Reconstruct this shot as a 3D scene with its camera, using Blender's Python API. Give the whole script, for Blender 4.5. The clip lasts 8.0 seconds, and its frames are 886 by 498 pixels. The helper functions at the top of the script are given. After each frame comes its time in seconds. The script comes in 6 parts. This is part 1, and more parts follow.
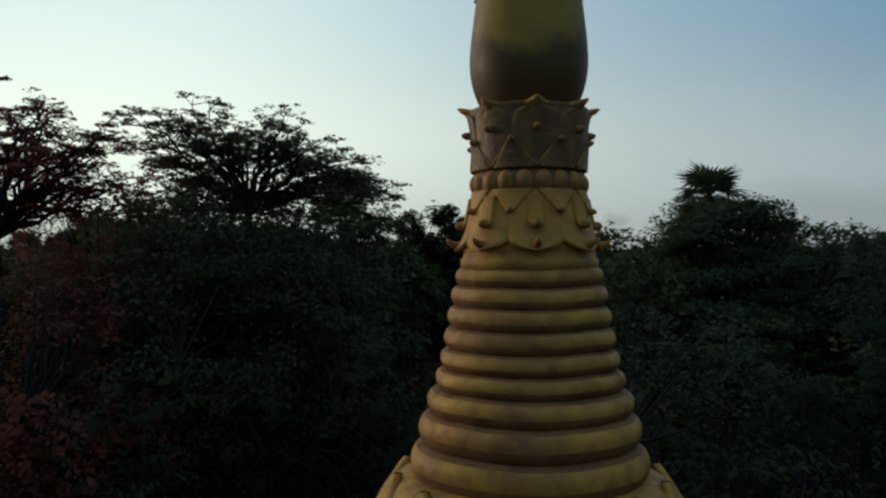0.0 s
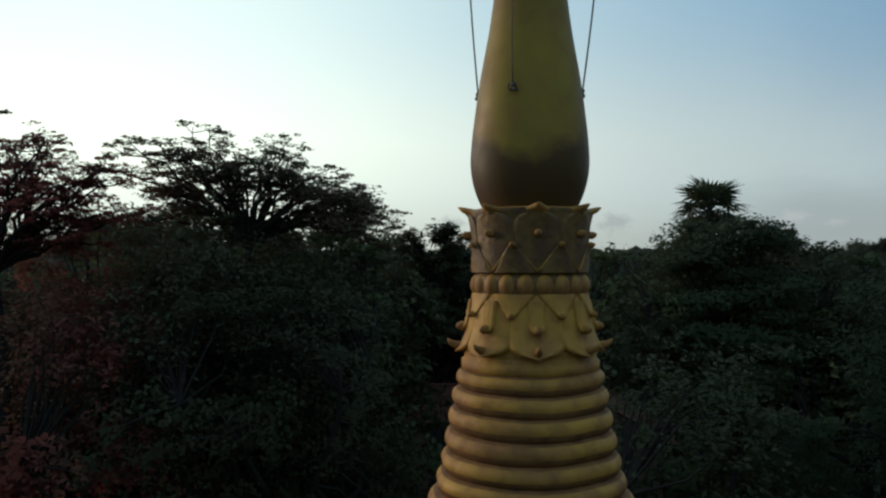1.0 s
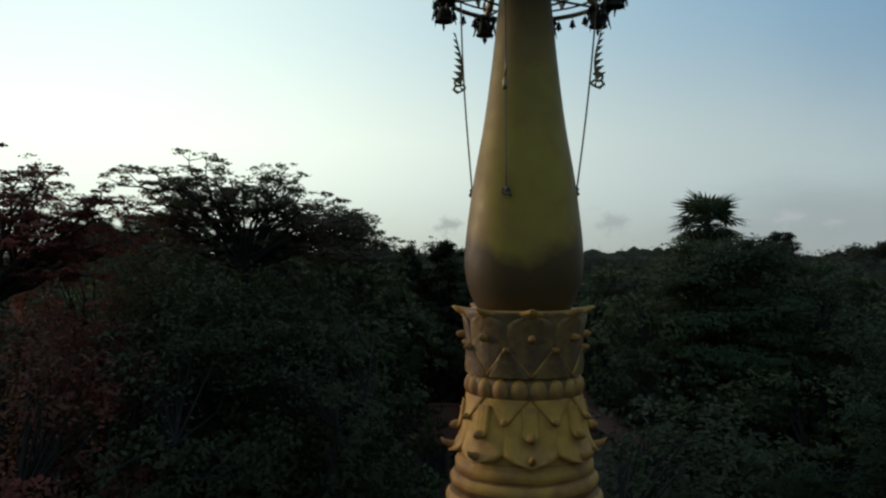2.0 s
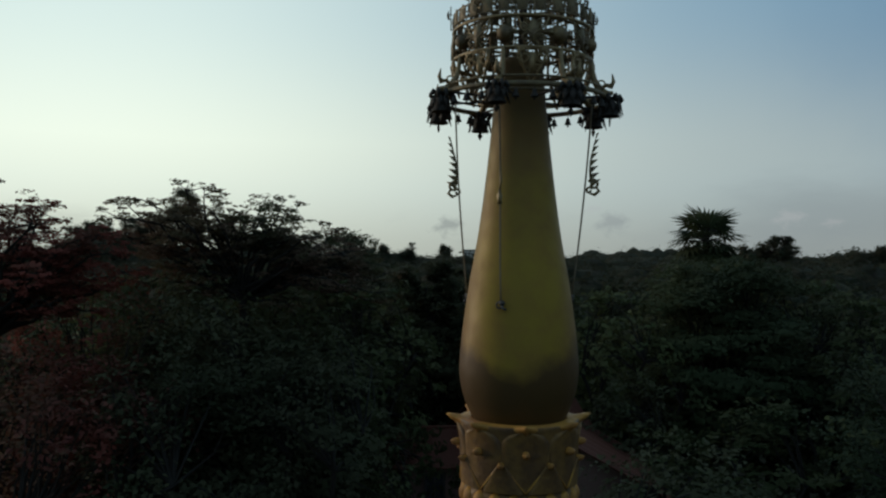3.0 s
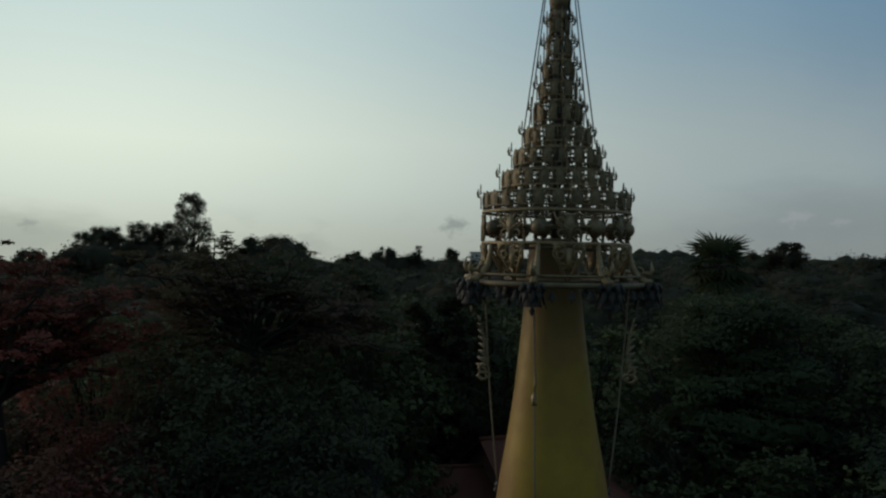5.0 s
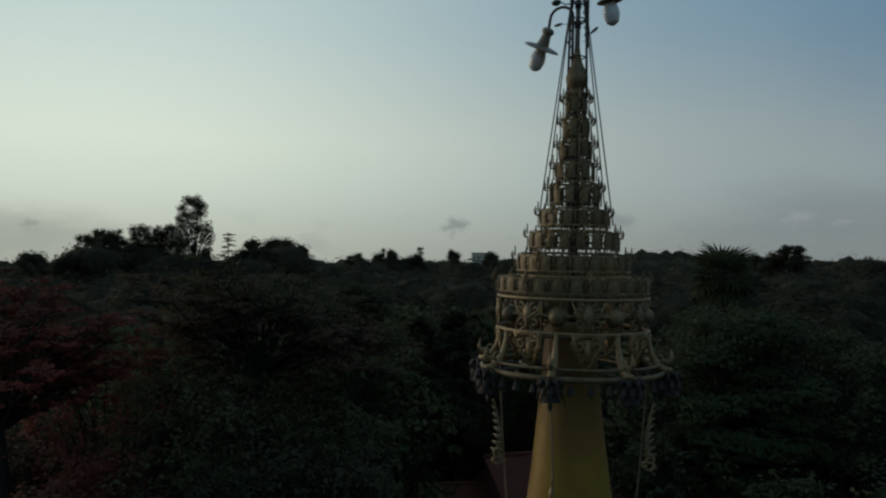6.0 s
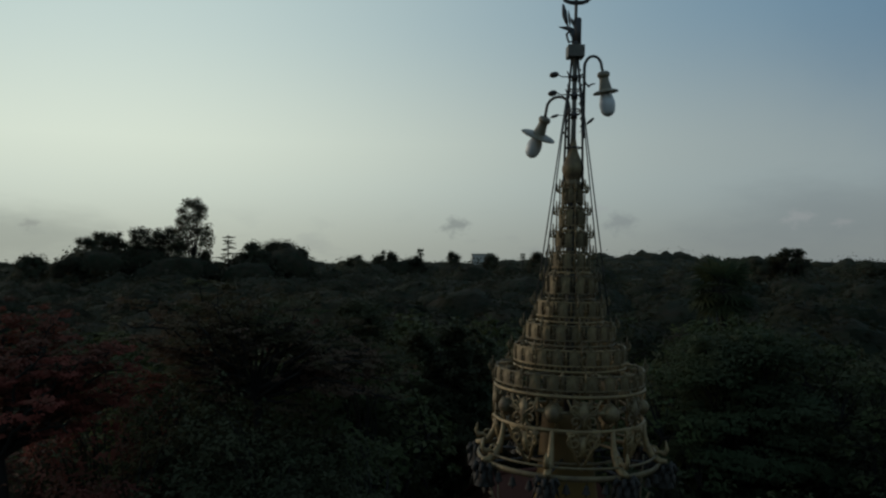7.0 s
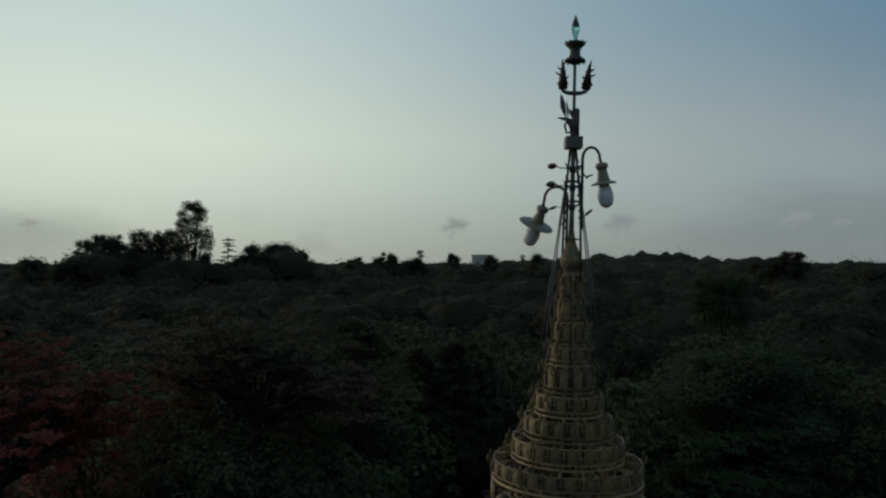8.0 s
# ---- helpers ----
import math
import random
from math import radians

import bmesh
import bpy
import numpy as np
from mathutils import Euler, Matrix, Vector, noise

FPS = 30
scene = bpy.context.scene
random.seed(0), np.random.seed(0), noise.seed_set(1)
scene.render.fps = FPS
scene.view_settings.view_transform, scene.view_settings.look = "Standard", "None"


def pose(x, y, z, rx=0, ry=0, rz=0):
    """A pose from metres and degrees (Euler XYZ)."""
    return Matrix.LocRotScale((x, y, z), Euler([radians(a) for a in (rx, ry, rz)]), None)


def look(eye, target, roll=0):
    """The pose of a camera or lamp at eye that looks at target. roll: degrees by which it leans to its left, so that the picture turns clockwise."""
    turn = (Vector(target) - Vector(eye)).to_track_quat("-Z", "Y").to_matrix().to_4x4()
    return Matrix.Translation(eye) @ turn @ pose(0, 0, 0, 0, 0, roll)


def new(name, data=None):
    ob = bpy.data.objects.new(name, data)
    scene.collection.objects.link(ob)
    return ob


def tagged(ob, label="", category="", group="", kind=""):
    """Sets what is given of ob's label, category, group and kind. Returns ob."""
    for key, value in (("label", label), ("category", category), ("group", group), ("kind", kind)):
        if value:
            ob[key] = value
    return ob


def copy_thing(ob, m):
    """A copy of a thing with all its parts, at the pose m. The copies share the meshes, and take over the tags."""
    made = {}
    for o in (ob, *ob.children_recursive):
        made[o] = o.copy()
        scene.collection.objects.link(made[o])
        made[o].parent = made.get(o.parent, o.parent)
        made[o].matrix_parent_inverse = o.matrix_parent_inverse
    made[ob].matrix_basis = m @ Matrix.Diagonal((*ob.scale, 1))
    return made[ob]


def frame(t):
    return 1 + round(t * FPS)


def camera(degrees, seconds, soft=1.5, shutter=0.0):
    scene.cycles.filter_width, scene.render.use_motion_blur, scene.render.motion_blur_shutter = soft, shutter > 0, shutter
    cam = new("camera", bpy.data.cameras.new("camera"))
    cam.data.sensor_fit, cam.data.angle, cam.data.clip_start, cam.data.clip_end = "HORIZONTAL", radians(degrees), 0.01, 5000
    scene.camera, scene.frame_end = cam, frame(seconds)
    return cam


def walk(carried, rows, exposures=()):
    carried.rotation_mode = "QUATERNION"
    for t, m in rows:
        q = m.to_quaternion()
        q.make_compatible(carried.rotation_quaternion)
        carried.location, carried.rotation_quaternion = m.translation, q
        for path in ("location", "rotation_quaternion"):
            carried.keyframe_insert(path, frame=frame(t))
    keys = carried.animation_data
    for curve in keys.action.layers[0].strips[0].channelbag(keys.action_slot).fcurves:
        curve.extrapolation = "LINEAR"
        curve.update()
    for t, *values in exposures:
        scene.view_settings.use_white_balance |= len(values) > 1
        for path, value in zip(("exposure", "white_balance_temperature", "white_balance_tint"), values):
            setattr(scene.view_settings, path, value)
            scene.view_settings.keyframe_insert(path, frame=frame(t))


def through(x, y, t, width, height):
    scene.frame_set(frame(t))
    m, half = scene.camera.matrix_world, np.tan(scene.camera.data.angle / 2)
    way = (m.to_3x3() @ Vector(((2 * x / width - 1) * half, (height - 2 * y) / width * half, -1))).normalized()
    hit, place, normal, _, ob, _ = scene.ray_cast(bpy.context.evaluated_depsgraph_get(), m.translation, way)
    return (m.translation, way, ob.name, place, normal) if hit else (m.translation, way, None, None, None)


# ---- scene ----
# The camera rises beside the spire, drifting a little to the left and forwards.
H0 = 8.5          # height of the first eye over the ground
cam = camera(58.5, 8.0, soft=2.3)
PITCH = 1.1
ROWS = [
    # t, x, y, rise, yaw
    (0.0, -0.634, -5.50, 0.000, -0.38),
    (0.5, -0.638, -5.50, 0.345, -0.38),
    (1.0, -0.640, -5.50, 0.690, -0.38),
    (1.5, -0.632, -5.50, 1.023, -0.45),
    (3.0, -0.577, -5.50, 2.116, -0.55),
    (3.5, -0.652, -5.50, 2.482, -0.38),
    (4.0, -0.664, -5.46, 2.815, -0.28),
    (4.5, -0.687, -5.37, 3.105, -0.19),
    (6.0, -0.815, -5.18, 3.925, 0.0),
    (6.5, -0.826, -5.17, 4.215, 0.0),
    (7.0, -0.797, -5.24, 4.510, 0.0),
    (7.5, -0.772, -5.29, 4.805, 0.0),
    (8.0, -0.781, -5.23, 5.115, 0.0),
]
EXPOSURES = [(0.0, 0.18), (0.5, 0.39), (1.0, 0.45), (1.5, 0.44), (3.0, 0.10), (3.5, 0.0), (4.5, -0.09), (6.0, -0.28), (8.0, -0.29)]
walk(cam, [(t, pose(x, y, H0 + z, 90 + PITCH, 0, yaw)) for t, x, y, z, yaw in ROWS], EXPOSURES)

# ---- sky: dusk, the low sun hidden in haze to the left of the view ----
SUN_AZ = -25.0     # degrees from +y, minus: towards -x
SUN_EL = 9.0
az, el = radians(SUN_AZ), radians(SUN_EL)
sun_dir = Vector((math.sin(az) * math.cos(el), math.cos(az) * math.cos(el), math.sin(el)))
lamp_az = radians(-66.0)     # the veiled sun itself stands further left than the brightest haze
lamp_dir = Vector((math.sin(lamp_az) * math.cos(el), math.cos(lamp_az) * math.cos(el), math.sin(el)))
world = bpy.data.worlds.new("dusk_sky")
scene.world = world
world.use_nodes = True
wn, wl = world.node_tree.nodes, world.node_tree.links
wn.clear()
w_out = wn.new("ShaderNodeOutputWorld")
w_bg = wn.new("ShaderNodeBackground")
w_sky = wn.new("ShaderNodeTexSky")
w_sky.sky_type = "NISHITA"
w_sky.sun_disc = False
w_sky.sun_elevation, w_sky.sun_rotation = el, lamp_az
w_sky.altitude = 20
w_sky.air_density, w_sky.dust_density, w_sky.ozone_density = 1.0, 1.0, 2.0
w_co = wn.new("ShaderNodeTexCoord")
w_sep = wn.new("ShaderNodeSeparateXYZ")
wl.new(w_co.outputs["Generated"], w_sep.inputs[0])
# haze: paler towards the horizon
w_ramp = wn.new("ShaderNodeValToRGB")
w_ramp.color_ramp.interpolation = "EASE"
for k, (at, col) in enumerate(((0.0, (0.268, 0.303, 0.300)), (0.11, (0.322, 0.395, 0.415)), (0.32, (0.162, 0.29, 0.41)), (1.0, (0.19, 0.30, 0.42)))):
    e = w_ramp.color_ramp.elements[k] if k < 2 else w_ramp.color_ramp.elements.new(at)
    e.position, e.color = at, (*col, 1)
wl.new(w_sep.outputs["Z"], w_ramp.inputs["Fac"])
# wide pale glow about the hidden sun
w_dot = wn.new("ShaderNodeVectorMath")
w_dot.operation = "DOT_PRODUCT"
w_dot.inputs[1].default_value = sun_dir
wl.new(w_co.outputs["Generated"], w_dot.inputs[0])
w_max = wn.new("ShaderNodeMath")
w_max.operation, w_max.inputs[1].default_value = "MAXIMUM", 0.0
wl.new(w_dot.outputs["Value"], w_max.inputs[0])
w_pow = wn.new("ShaderNodeMath")
w_pow.operation, w_pow.inputs[1].default_value = "POWER", 6.0
wl.new(w_max.outputs[0], w_pow.inputs[0])
w_glow = wn.new("ShaderNodeMix")
w_glow.data_type = "RGBA"
w_glow.inputs["A"].default_value, w_glow.inputs["B"].default_value = (0, 0, 0, 1), (0.535, 0.55, 0.39, 1)
# the haze swallows the glow towards the horizon
w_veil = wn.new("ShaderNodeMapRange")
w_veil.inputs["From Min"].default_value, w_veil.inputs["From Max"].default_value = 0.0, 0.15
w_veil.inputs["To Min"].default_value, w_veil.inputs["To Max"].default_value = 0.5, 1.0
wl.new(w_sep.outputs["Z"], w_veil.inputs["Value"])
w_gl = wn.new("ShaderNodeMath")
w_gl.operation = "MULTIPLY"
wl.new(w_pow.outputs[0], w_gl.inputs[0])
wl.new(w_veil.outputs["Result"], w_gl.inputs[1])
wl.new(w_gl.outputs[0], w_glow.inputs["Factor"])
w_add = wn.new("ShaderNodeVectorMath")
w_add.operation = "ADD"
wl.new(w_ramp.outputs["Color"], w_add.inputs[0])
wl.new(w_glow.outputs["Result"], w_add.inputs[1])
# small grey clouds low over the horizon, and faint broad ones
w_map = wn.new("ShaderNodeMapping")
w_map.inputs["Scale"].default_value = (9.0, 9.0, 24.0)
wl.new(w_co.outputs["Generated"], w_map.inputs["Vector"])
w_cl = wn.new("ShaderNodeTexNoise")
w_cl.inputs["Scale"].default_value, w_cl.inputs["Detail"].default_value = 1.6, 6
wl.new(w_map.outputs["Vector"], w_cl.inputs["Vector"])
w_cr = wn.new("ShaderNodeMapRange")
w_cr.inputs["From Min"].default_value, w_cr.inputs["From Max"].default_value = 0.54, 0.68
w_cr.inputs["To Max"].default_value = 0.2
wl.new(w_cl.outputs["Fac"], w_cr.inputs["Value"])
w_low = wn.new("ShaderNodeMapRange")
w_low.inputs["From Min"].default_value, w_low.inputs["From Max"].default_value = 0.035, 0.075
w_low.inputs["To Min"].default_value, w_low.inputs["To Max"].default_value = 1.0, 0.0
wl.new(w_sep.outputs["Z"], w_low.inputs["Value"])
w_cm = wn.new("ShaderNodeMath")
w_cm.operation = "MULTIPLY"
wl.new(w_cr.outputs["Result"], w_cm.inputs[0])
wl.new(w_low.outputs["Result"], w_cm.inputs[1])
w_cloud = wn.new("ShaderNodeMix")
w_cloud.data_type = "RGBA"
w_cloud.inputs["B"].default_value = (0.25, 0.28, 0.30, 1)
wl.new(w_cm.outputs[0], w_cloud.inputs["Factor"])
wl.new(w_add.outputs[0], w_cloud.inputs["A"])
# single clouds and cloud banks, the last no cloud but deeper blue added at upper right: azimuth, elevation, half width,
# half height (degrees), colour, thickness, raggedness
w_last = w_cloud.outputs["Result"]
for c_az, c_el, c_w, c_h, c_col, c_amt, c_rag in ((-29, 1.5, 11.0, 3.6, (0.295, 0.335, 0.305), 0.55, 0.5), (27, 2.6, 16.0, 4.6, (0.228, 0.268, 0.285), 0.5, 0.6), (0.9, 2.75, 1.5, 0.95, (0.235, 0.265, 0.262), 0.65, 1.2),
                                                  (12.6, 2.9, 1.7, 1.1, (0.22, 0.25, 0.265), 0.5, 1.0), (24.2, 3.05, 1.5, 0.8, (0.38, 0.40, 0.41), 0.5, 1.2), (26.8, 2.7, 1.0, 0.4, (0.36, 0.38, 0.39), 0.5, 1.0),
                                                  (11.3, 3.9, 1.0, 0.45, (0.40, 0.43, 0.44), 0.4, 1.0), (-27.6, 2.6, 0.9, 0.5, (0.27, 0.29, 0.28), 0.5, 1.0), (-31.5, 4.2, 1.4, 0.4, (0.29, 0.31, 0.30), 0.4, 1.0), (36, 16, 17.0, 16.0, (0.132, 0.242, 0.362), 0.5, 0.25)):
    ca, ce = radians(c_az), radians(c_el)
    ahead_v = Vector((math.sin(ca) * math.cos(ce), math.cos(ca) * math.cos(ce), math.sin(ce)))
    side_v = Vector((math.cos(ca), -math.sin(ca), 0))
    off = wn.new("ShaderNodeVectorMath")
    off.operation, off.inputs[1].default_value = "SUBTRACT", ahead_v
    wl.new(w_co.outputs["Generated"], off.inputs[0])
    xyz = wn.new("ShaderNodeCombineXYZ")
    for k, (axis, size) in enumerate(((side_v, c_w), (Vector((0, 0, 1)), c_h), (ahead_v, c_w))):
        dp = wn.new("ShaderNodeVectorMath")
        dp.operation, dp.inputs[1].default_value = "DOT_PRODUCT", axis / radians(size)
        wl.new(off.outputs[0], dp.inputs[0])
        wl.new(dp.outputs["Value"], xyz.inputs[k])
    nz = wn.new("ShaderNodeTexNoise")
    nz.inputs["Scale"].default_value, nz.inputs["Detail"].default_value, nz.inputs["Roughness"].default_value = 1.3, 5, 0.6
    wl.new(xyz.outputs[0], nz.inputs["Vector"])
    ln = wn.new("ShaderNodeVectorMath")
    ln.operation = "LENGTH"
    wl.new(xyz.outputs[0], ln.inputs[0])
    mad = wn.new("ShaderNodeMath")
    mad.operation, mad.inputs[1].default_value = "MULTIPLY_ADD", c_rag * 2.2
    wl.new(nz.outputs["Fac"], mad.inputs[0])
    wl.new(ln.outputs["Value"], mad.inputs[2])
    fall = wn.new("ShaderNodeMapRange")
    fall.interpolation_type = "SMOOTHSTEP"
    fall.inputs["From Min"].default_value, fall.inputs["From Max"].default_value = 0.1 + c_rag * 1.1, 0.9 + c_rag * 1.1
    fall.inputs["To Min"].default_value, fall.inputs["To Max"].default_value = c_amt, 0.0
    wl.new(mad.outputs[0], fall.inputs["Value"])
    lay = wn.new("ShaderNodeMix")
    lay.data_type = "RGBA"
    lay.inputs["B"].default_value = (*c_col, 1)
    wl.new(fall.outputs["Result"], lay.inputs["Factor"])
    wl.new(w_last, lay.inputs["A"])
    w_last = lay.outputs["Result"]
# the clear sky shows through the haze
w_dim = wn.new("ShaderNodeVectorMath")
w_dim.operation, w_dim.inputs[3].default_value = "SCALE", 0.07
wl.new(w_sky.outputs[0], w_dim.inputs[0])
w_all = wn.new("ShaderNodeMix")
w_all.data_type = "RGBA"
w_all.inputs["Factor"].default_value = 0.96
wl.new(w_dim.outputs[0], w_all.inputs["A"])
wl.new(w_last, w_all.inputs["B"])
wl.new(w_all.outputs["Result"], w_bg.inputs["Color"])
w_bg.inputs["Strength"].default_value = 1.0
wl.new(w_bg.outputs[0], w_out.inputs["Surface"])

sun_data = bpy.data.lights.new("sun", "SUN")
sun_data.energy, sun_data.angle, sun_data.color = 1.2, radians(28), (1.0, 0.88, 0.72)
sun = new("sun", sun_data)
sun.matrix_world = look(lamp_dir * 300, (0, 0, 0))

# ---- materials ----
def material(name, base, rough=0.6, metal=0.0, dark=None, scale=8.0, amount=0.5, bump=0.15, bump_scale=40.0,
             fine=None, fine_scale=60.0, fine_amount=0.25, island=0.0, per_object=0.0, relief=0.02, gloss=0.5):
    """Two scales of colour change (stain and grain), a bump, and a change from piece to piece."""
    m = bpy.data.materials.new(name)
    m.use_nodes = True
    n, l = m.node_tree.nodes, m.node_tree.links
    b = n["Principled BSDF"]
    b.inputs["Roughness"].default_value = rough
    b.inputs["Metallic"].default_value = metal
    b.inputs["Specular IOR Level"].default_value = gloss
    tc = n.new("ShaderNodeTexCoord")
    big = n.new("ShaderNodeTexNoise")
    big.inputs["Scale"].default_value, big.inputs["Detail"].default_value, big.inputs["Roughness"].default_value = scale, 6, 0.62
    l.new(tc.outputs["Object"], big.inputs["Vector"])
    ramp = n.new("ShaderNodeMapRange")
    ramp.inputs["From Min"].default_value, ramp.inputs["From Max"].default_value = 0.42, 0.72
    ramp.inputs["To Max"].default_value = amount
    l.new(big.outputs["Fac"], ramp.inputs["Value"])
    mix = n.new("ShaderNodeMix")
    mix.data_type = "RGBA"
    mix.inputs["A"].default_value = (*base, 1)
    mix.inputs["B"].default_value = (*(dark or [c * 0.45 for c in base]), 1)
    l.new(ramp.outputs["Result"], mix.inputs["Factor"])
    small = n.new("ShaderNodeTexNoise")
    small.inputs["Scale"].default_value, small.inputs["Detail"].default_value = fine_scale, 4
    l.new(tc.outputs["Object"], small.inputs["Vector"])
    sr = n.new("ShaderNodeMapRange")
    sr.inputs["From Min"].default_value, sr.inputs["From Max"].default_value = 0.45, 0.75
    sr.inputs["To Max"].default_value = fine_amount
    l.new(small.outputs["Fac"], sr.inputs["Value"])
    mix2 = n.new("ShaderNodeMix")
    mix2.data_type = "RGBA"
    mix2.inputs["B"].default_value = (*(fine or [c * 0.5 for c in base]), 1)
    l.new(mix.outputs["Result"], mix2.inputs["A"])
    l.new(sr.outputs["Result"], mix2.inputs["Factor"])
    last = mix2.outputs["Result"]
    if island or per_object:
        hsv = n.new("ShaderNodeHueSaturation")
        mr = n.new("ShaderNodeMapRange")
        amt = island or per_object
        mr.inputs["To Min"].default_value, mr.inputs["To Max"].default_value = 1 - amt, 1 + amt
        if island:
            l.new(n.new("ShaderNodeNewGeometry").outputs["Random Per Island"], mr.inputs["Value"])
        else:
            l.new(n.new("ShaderNodeObjectInfo").outputs["Random"], mr.inputs["Value"])
        l.new(mr.outputs["Result"], hsv.inputs["Value"])
        l.new(last, hsv.inputs["Color"])
        last = hsv.outputs["Color"]
    l.new(last, b.inputs["Base Color"])
    rr = n.new("ShaderNodeMapRange")
    rr.inputs["To Min"].default_value, rr.inputs["To Max"].default_value = max(0.05, rough - 0.15), min(1, rough + 0.18)
    l.new(small.outputs["Fac"], rr.inputs["Value"])
    l.new(rr.outputs["Result"], b.inputs["Roughness"])
    if bump:
        bp = n.new("ShaderNodeBump")
        bp.inputs["Strength"].default_value, bp.inputs["Distance"].default_value = bump, relief
        bn = n.new("ShaderNodeTexNoise")
        bn.inputs["Scale"].default_value, bn.inputs["Detail"].default_value = bump_scale, 5
        l.new(tc.outputs["Object"], bn.inputs["Vector"])
        l.new(bn.outputs["Fac"], bp.inputs["Height"])
        l.new(bp.outputs["Normal"], b.inputs["Normal"])
    return m


def leaf_material(name, base, other, share=0.3, through=0.35, tufts=0.0):
    """Leaves: colour changes leaf by leaf, clump by clump and tree by tree, and some light comes through. tufts: the relief, in metres, of leaves too small to be built."""
    m = bpy.data.materials.new(name)
    m.use_nodes = True
    n, l = m.node_tree.nodes, m.node_tree.links
    b = n["Principled BSDF"]
    b.inputs["Roughness"].default_value = 0.7
    b.inputs["Specular IOR Level"].default_value = 0.08
    tc = n.new("ShaderNodeTexCoord")
    geo = n.new("ShaderNodeNewGeometry")
    info = n.new("ShaderNodeObjectInfo")
    noise_node = n.new("ShaderNodeTexNoise")
    noise_node.inputs["Scale"].default_value, noise_node.inputs["Detail"].default_value = 0.55, 3
    l.new(tc.outputs["Object"], noise_node.inputs["Vector"])
    mr = n.new("ShaderNodeMapRange")
    mr.inputs["From Min"].default_value, mr.inputs["From Max"].default_value = 0.62 - share, 0.78 - share * 0.5
    l.new(noise_node.outputs["Fac"], mr.inputs["Value"])
    mix = n.new("ShaderNodeMix")
    mix.data_type = "RGBA"
    mix.inputs["A"].default_value, mix.inputs["B"].default_value = (*base, 1), (*other, 1)
    l.new(mr.outputs["Result"], mix.inputs["Factor"])
    v1 = n.new("ShaderNodeMapRange")
    v1.inputs["To Min"].default_value, v1.inputs["To Max"].default_value = 0.9, 1.1
    l.new(geo.outputs["Random Per Island"], v1.inputs["Value"])
    v2 = n.new("ShaderNodeMapRange")
    v2.inputs["To Min"].default_value, v2.inputs["To Max"].default_value = 0.7, 1.3
    l.new(info.outputs["Random"], v2.inputs["Value"])
    mul = n.new("ShaderNodeMath")
    mul.operation = "MULTIPLY"
    l.new(v1.outputs["Result"], mul.inputs[0])
    l.new(v2.outputs["Result"], mul.inputs[1])
    hsv = n.new("ShaderNodeHueSaturation")
    l.new(mul.outputs[0], hsv.inputs["Value"])
    l.new(mix.outputs["Result"], hsv.inputs["Color"])
    l.new(hsv.outputs["Color"], b.inputs["Base Color"])
    if tufts:
        fine_n = n.new("ShaderNodeTexNoise")
        fine_n.inputs["Scale"].default_value, fine_n.inputs["Detail"].default_value, fine_n.inputs["Roughness"].default_value = 1.3, 6, 0.7
        l.new(tc.outputs["Object"], fine_n.inputs["Vector"])
        bp = n.new("ShaderNodeBump")
        bp.inputs["Strength"].default_value, bp.inputs["Distance"].default_value = 1.0, tufts
        l.new(fine_n.outputs["Fac"], bp.inputs["Height"])
        l.new(bp.outputs["Normal"], b.inputs["Normal"])
    tr = n.new("ShaderNodeBsdfTranslucent")
    l.new(hsv.outputs["Color"], tr.inputs["Color"])
    ms = n.new("ShaderNodeMixShader")
    ms.inputs["Fac"].default_value = through
    l.new(b.outputs[0], ms.inputs[1])
    l.new(tr.outputs[0], ms.inputs[2])
    l.new(ms.outputs[0], n["Material Output"].inputs["Surface"])
    return m


GOLD = material("gold_paint", (0.52, 0.258, 0.044), 0.58, 0.05, dark=(0.26, 0.10, 0.04), scale=2.4, amount=0.95, bump=0.5, bump_scale=9,
                fine=(0.16, 0.065, 0.03), fine_scale=8, fine_amount=0.55, gloss=0.2)
# weathered brown, darkened to carry the shade of the ring hollows
GROOVE = material("brown_shaded_paint", (0.27, 0.125, 0.044), 0.7, 0.0, dark=(0.12, 0.055, 0.028), scale=5.0, amount=0.9, bump=0.5, bump_scale=14, gloss=0.15)
GOLD_OLD = material("weathered_gold_paint", (0.215, 0.112, 0.032), 0.55, 0.1, dark=(0.075, 0.037, 0.020), scale=6.0, amount=0.95, bump=0.4, bump_scale=24,
                    fine=(0.09, 0.048, 0.024), fine_scale=19, fine_amount=0.75, gloss=0.3)
GILT = material("tarnished_gilt_metal", (0.182, 0.134, 0.062), 0.58, 0.35, dark=(0.088, 0.056, 0.036), scale=14.0, amount=0.9, bump=0.2, bump_scale=90,
                per_object=0.25)
GILT_LIGHT = material("pale_gilt_metal", (0.270, 0.190, 0.084), 0.52, 0.35, dark=(0.12, 0.072, 0.045), scale=18.0, amount=0.6, bump=0.1)
IRON = material("dark_iron", (0.075, 0.074, 0.072), 0.6, 0.5, dark=(0.07, 0.04, 0.025), scale=20, amount=0.7)
BELL = material("dark_bronze", (0.045, 0.037, 0.030), 0.7, 0.3, gloss=0.25, dark=(0.03, 0.032, 0.028), scale=20, amount=0.7)
ROPE = material("weathered_rope", (0.20, 0.160, 0.105), 0.9, 0.0, dark=(0.13, 0.10, 0.07), scale=30, bump=0.2, bump_scale=120, gloss=0.1)
WIRE = material("steel_wire", (0.10, 0.095, 0.09), 0.5, 0.6, scale=30, bump=0)
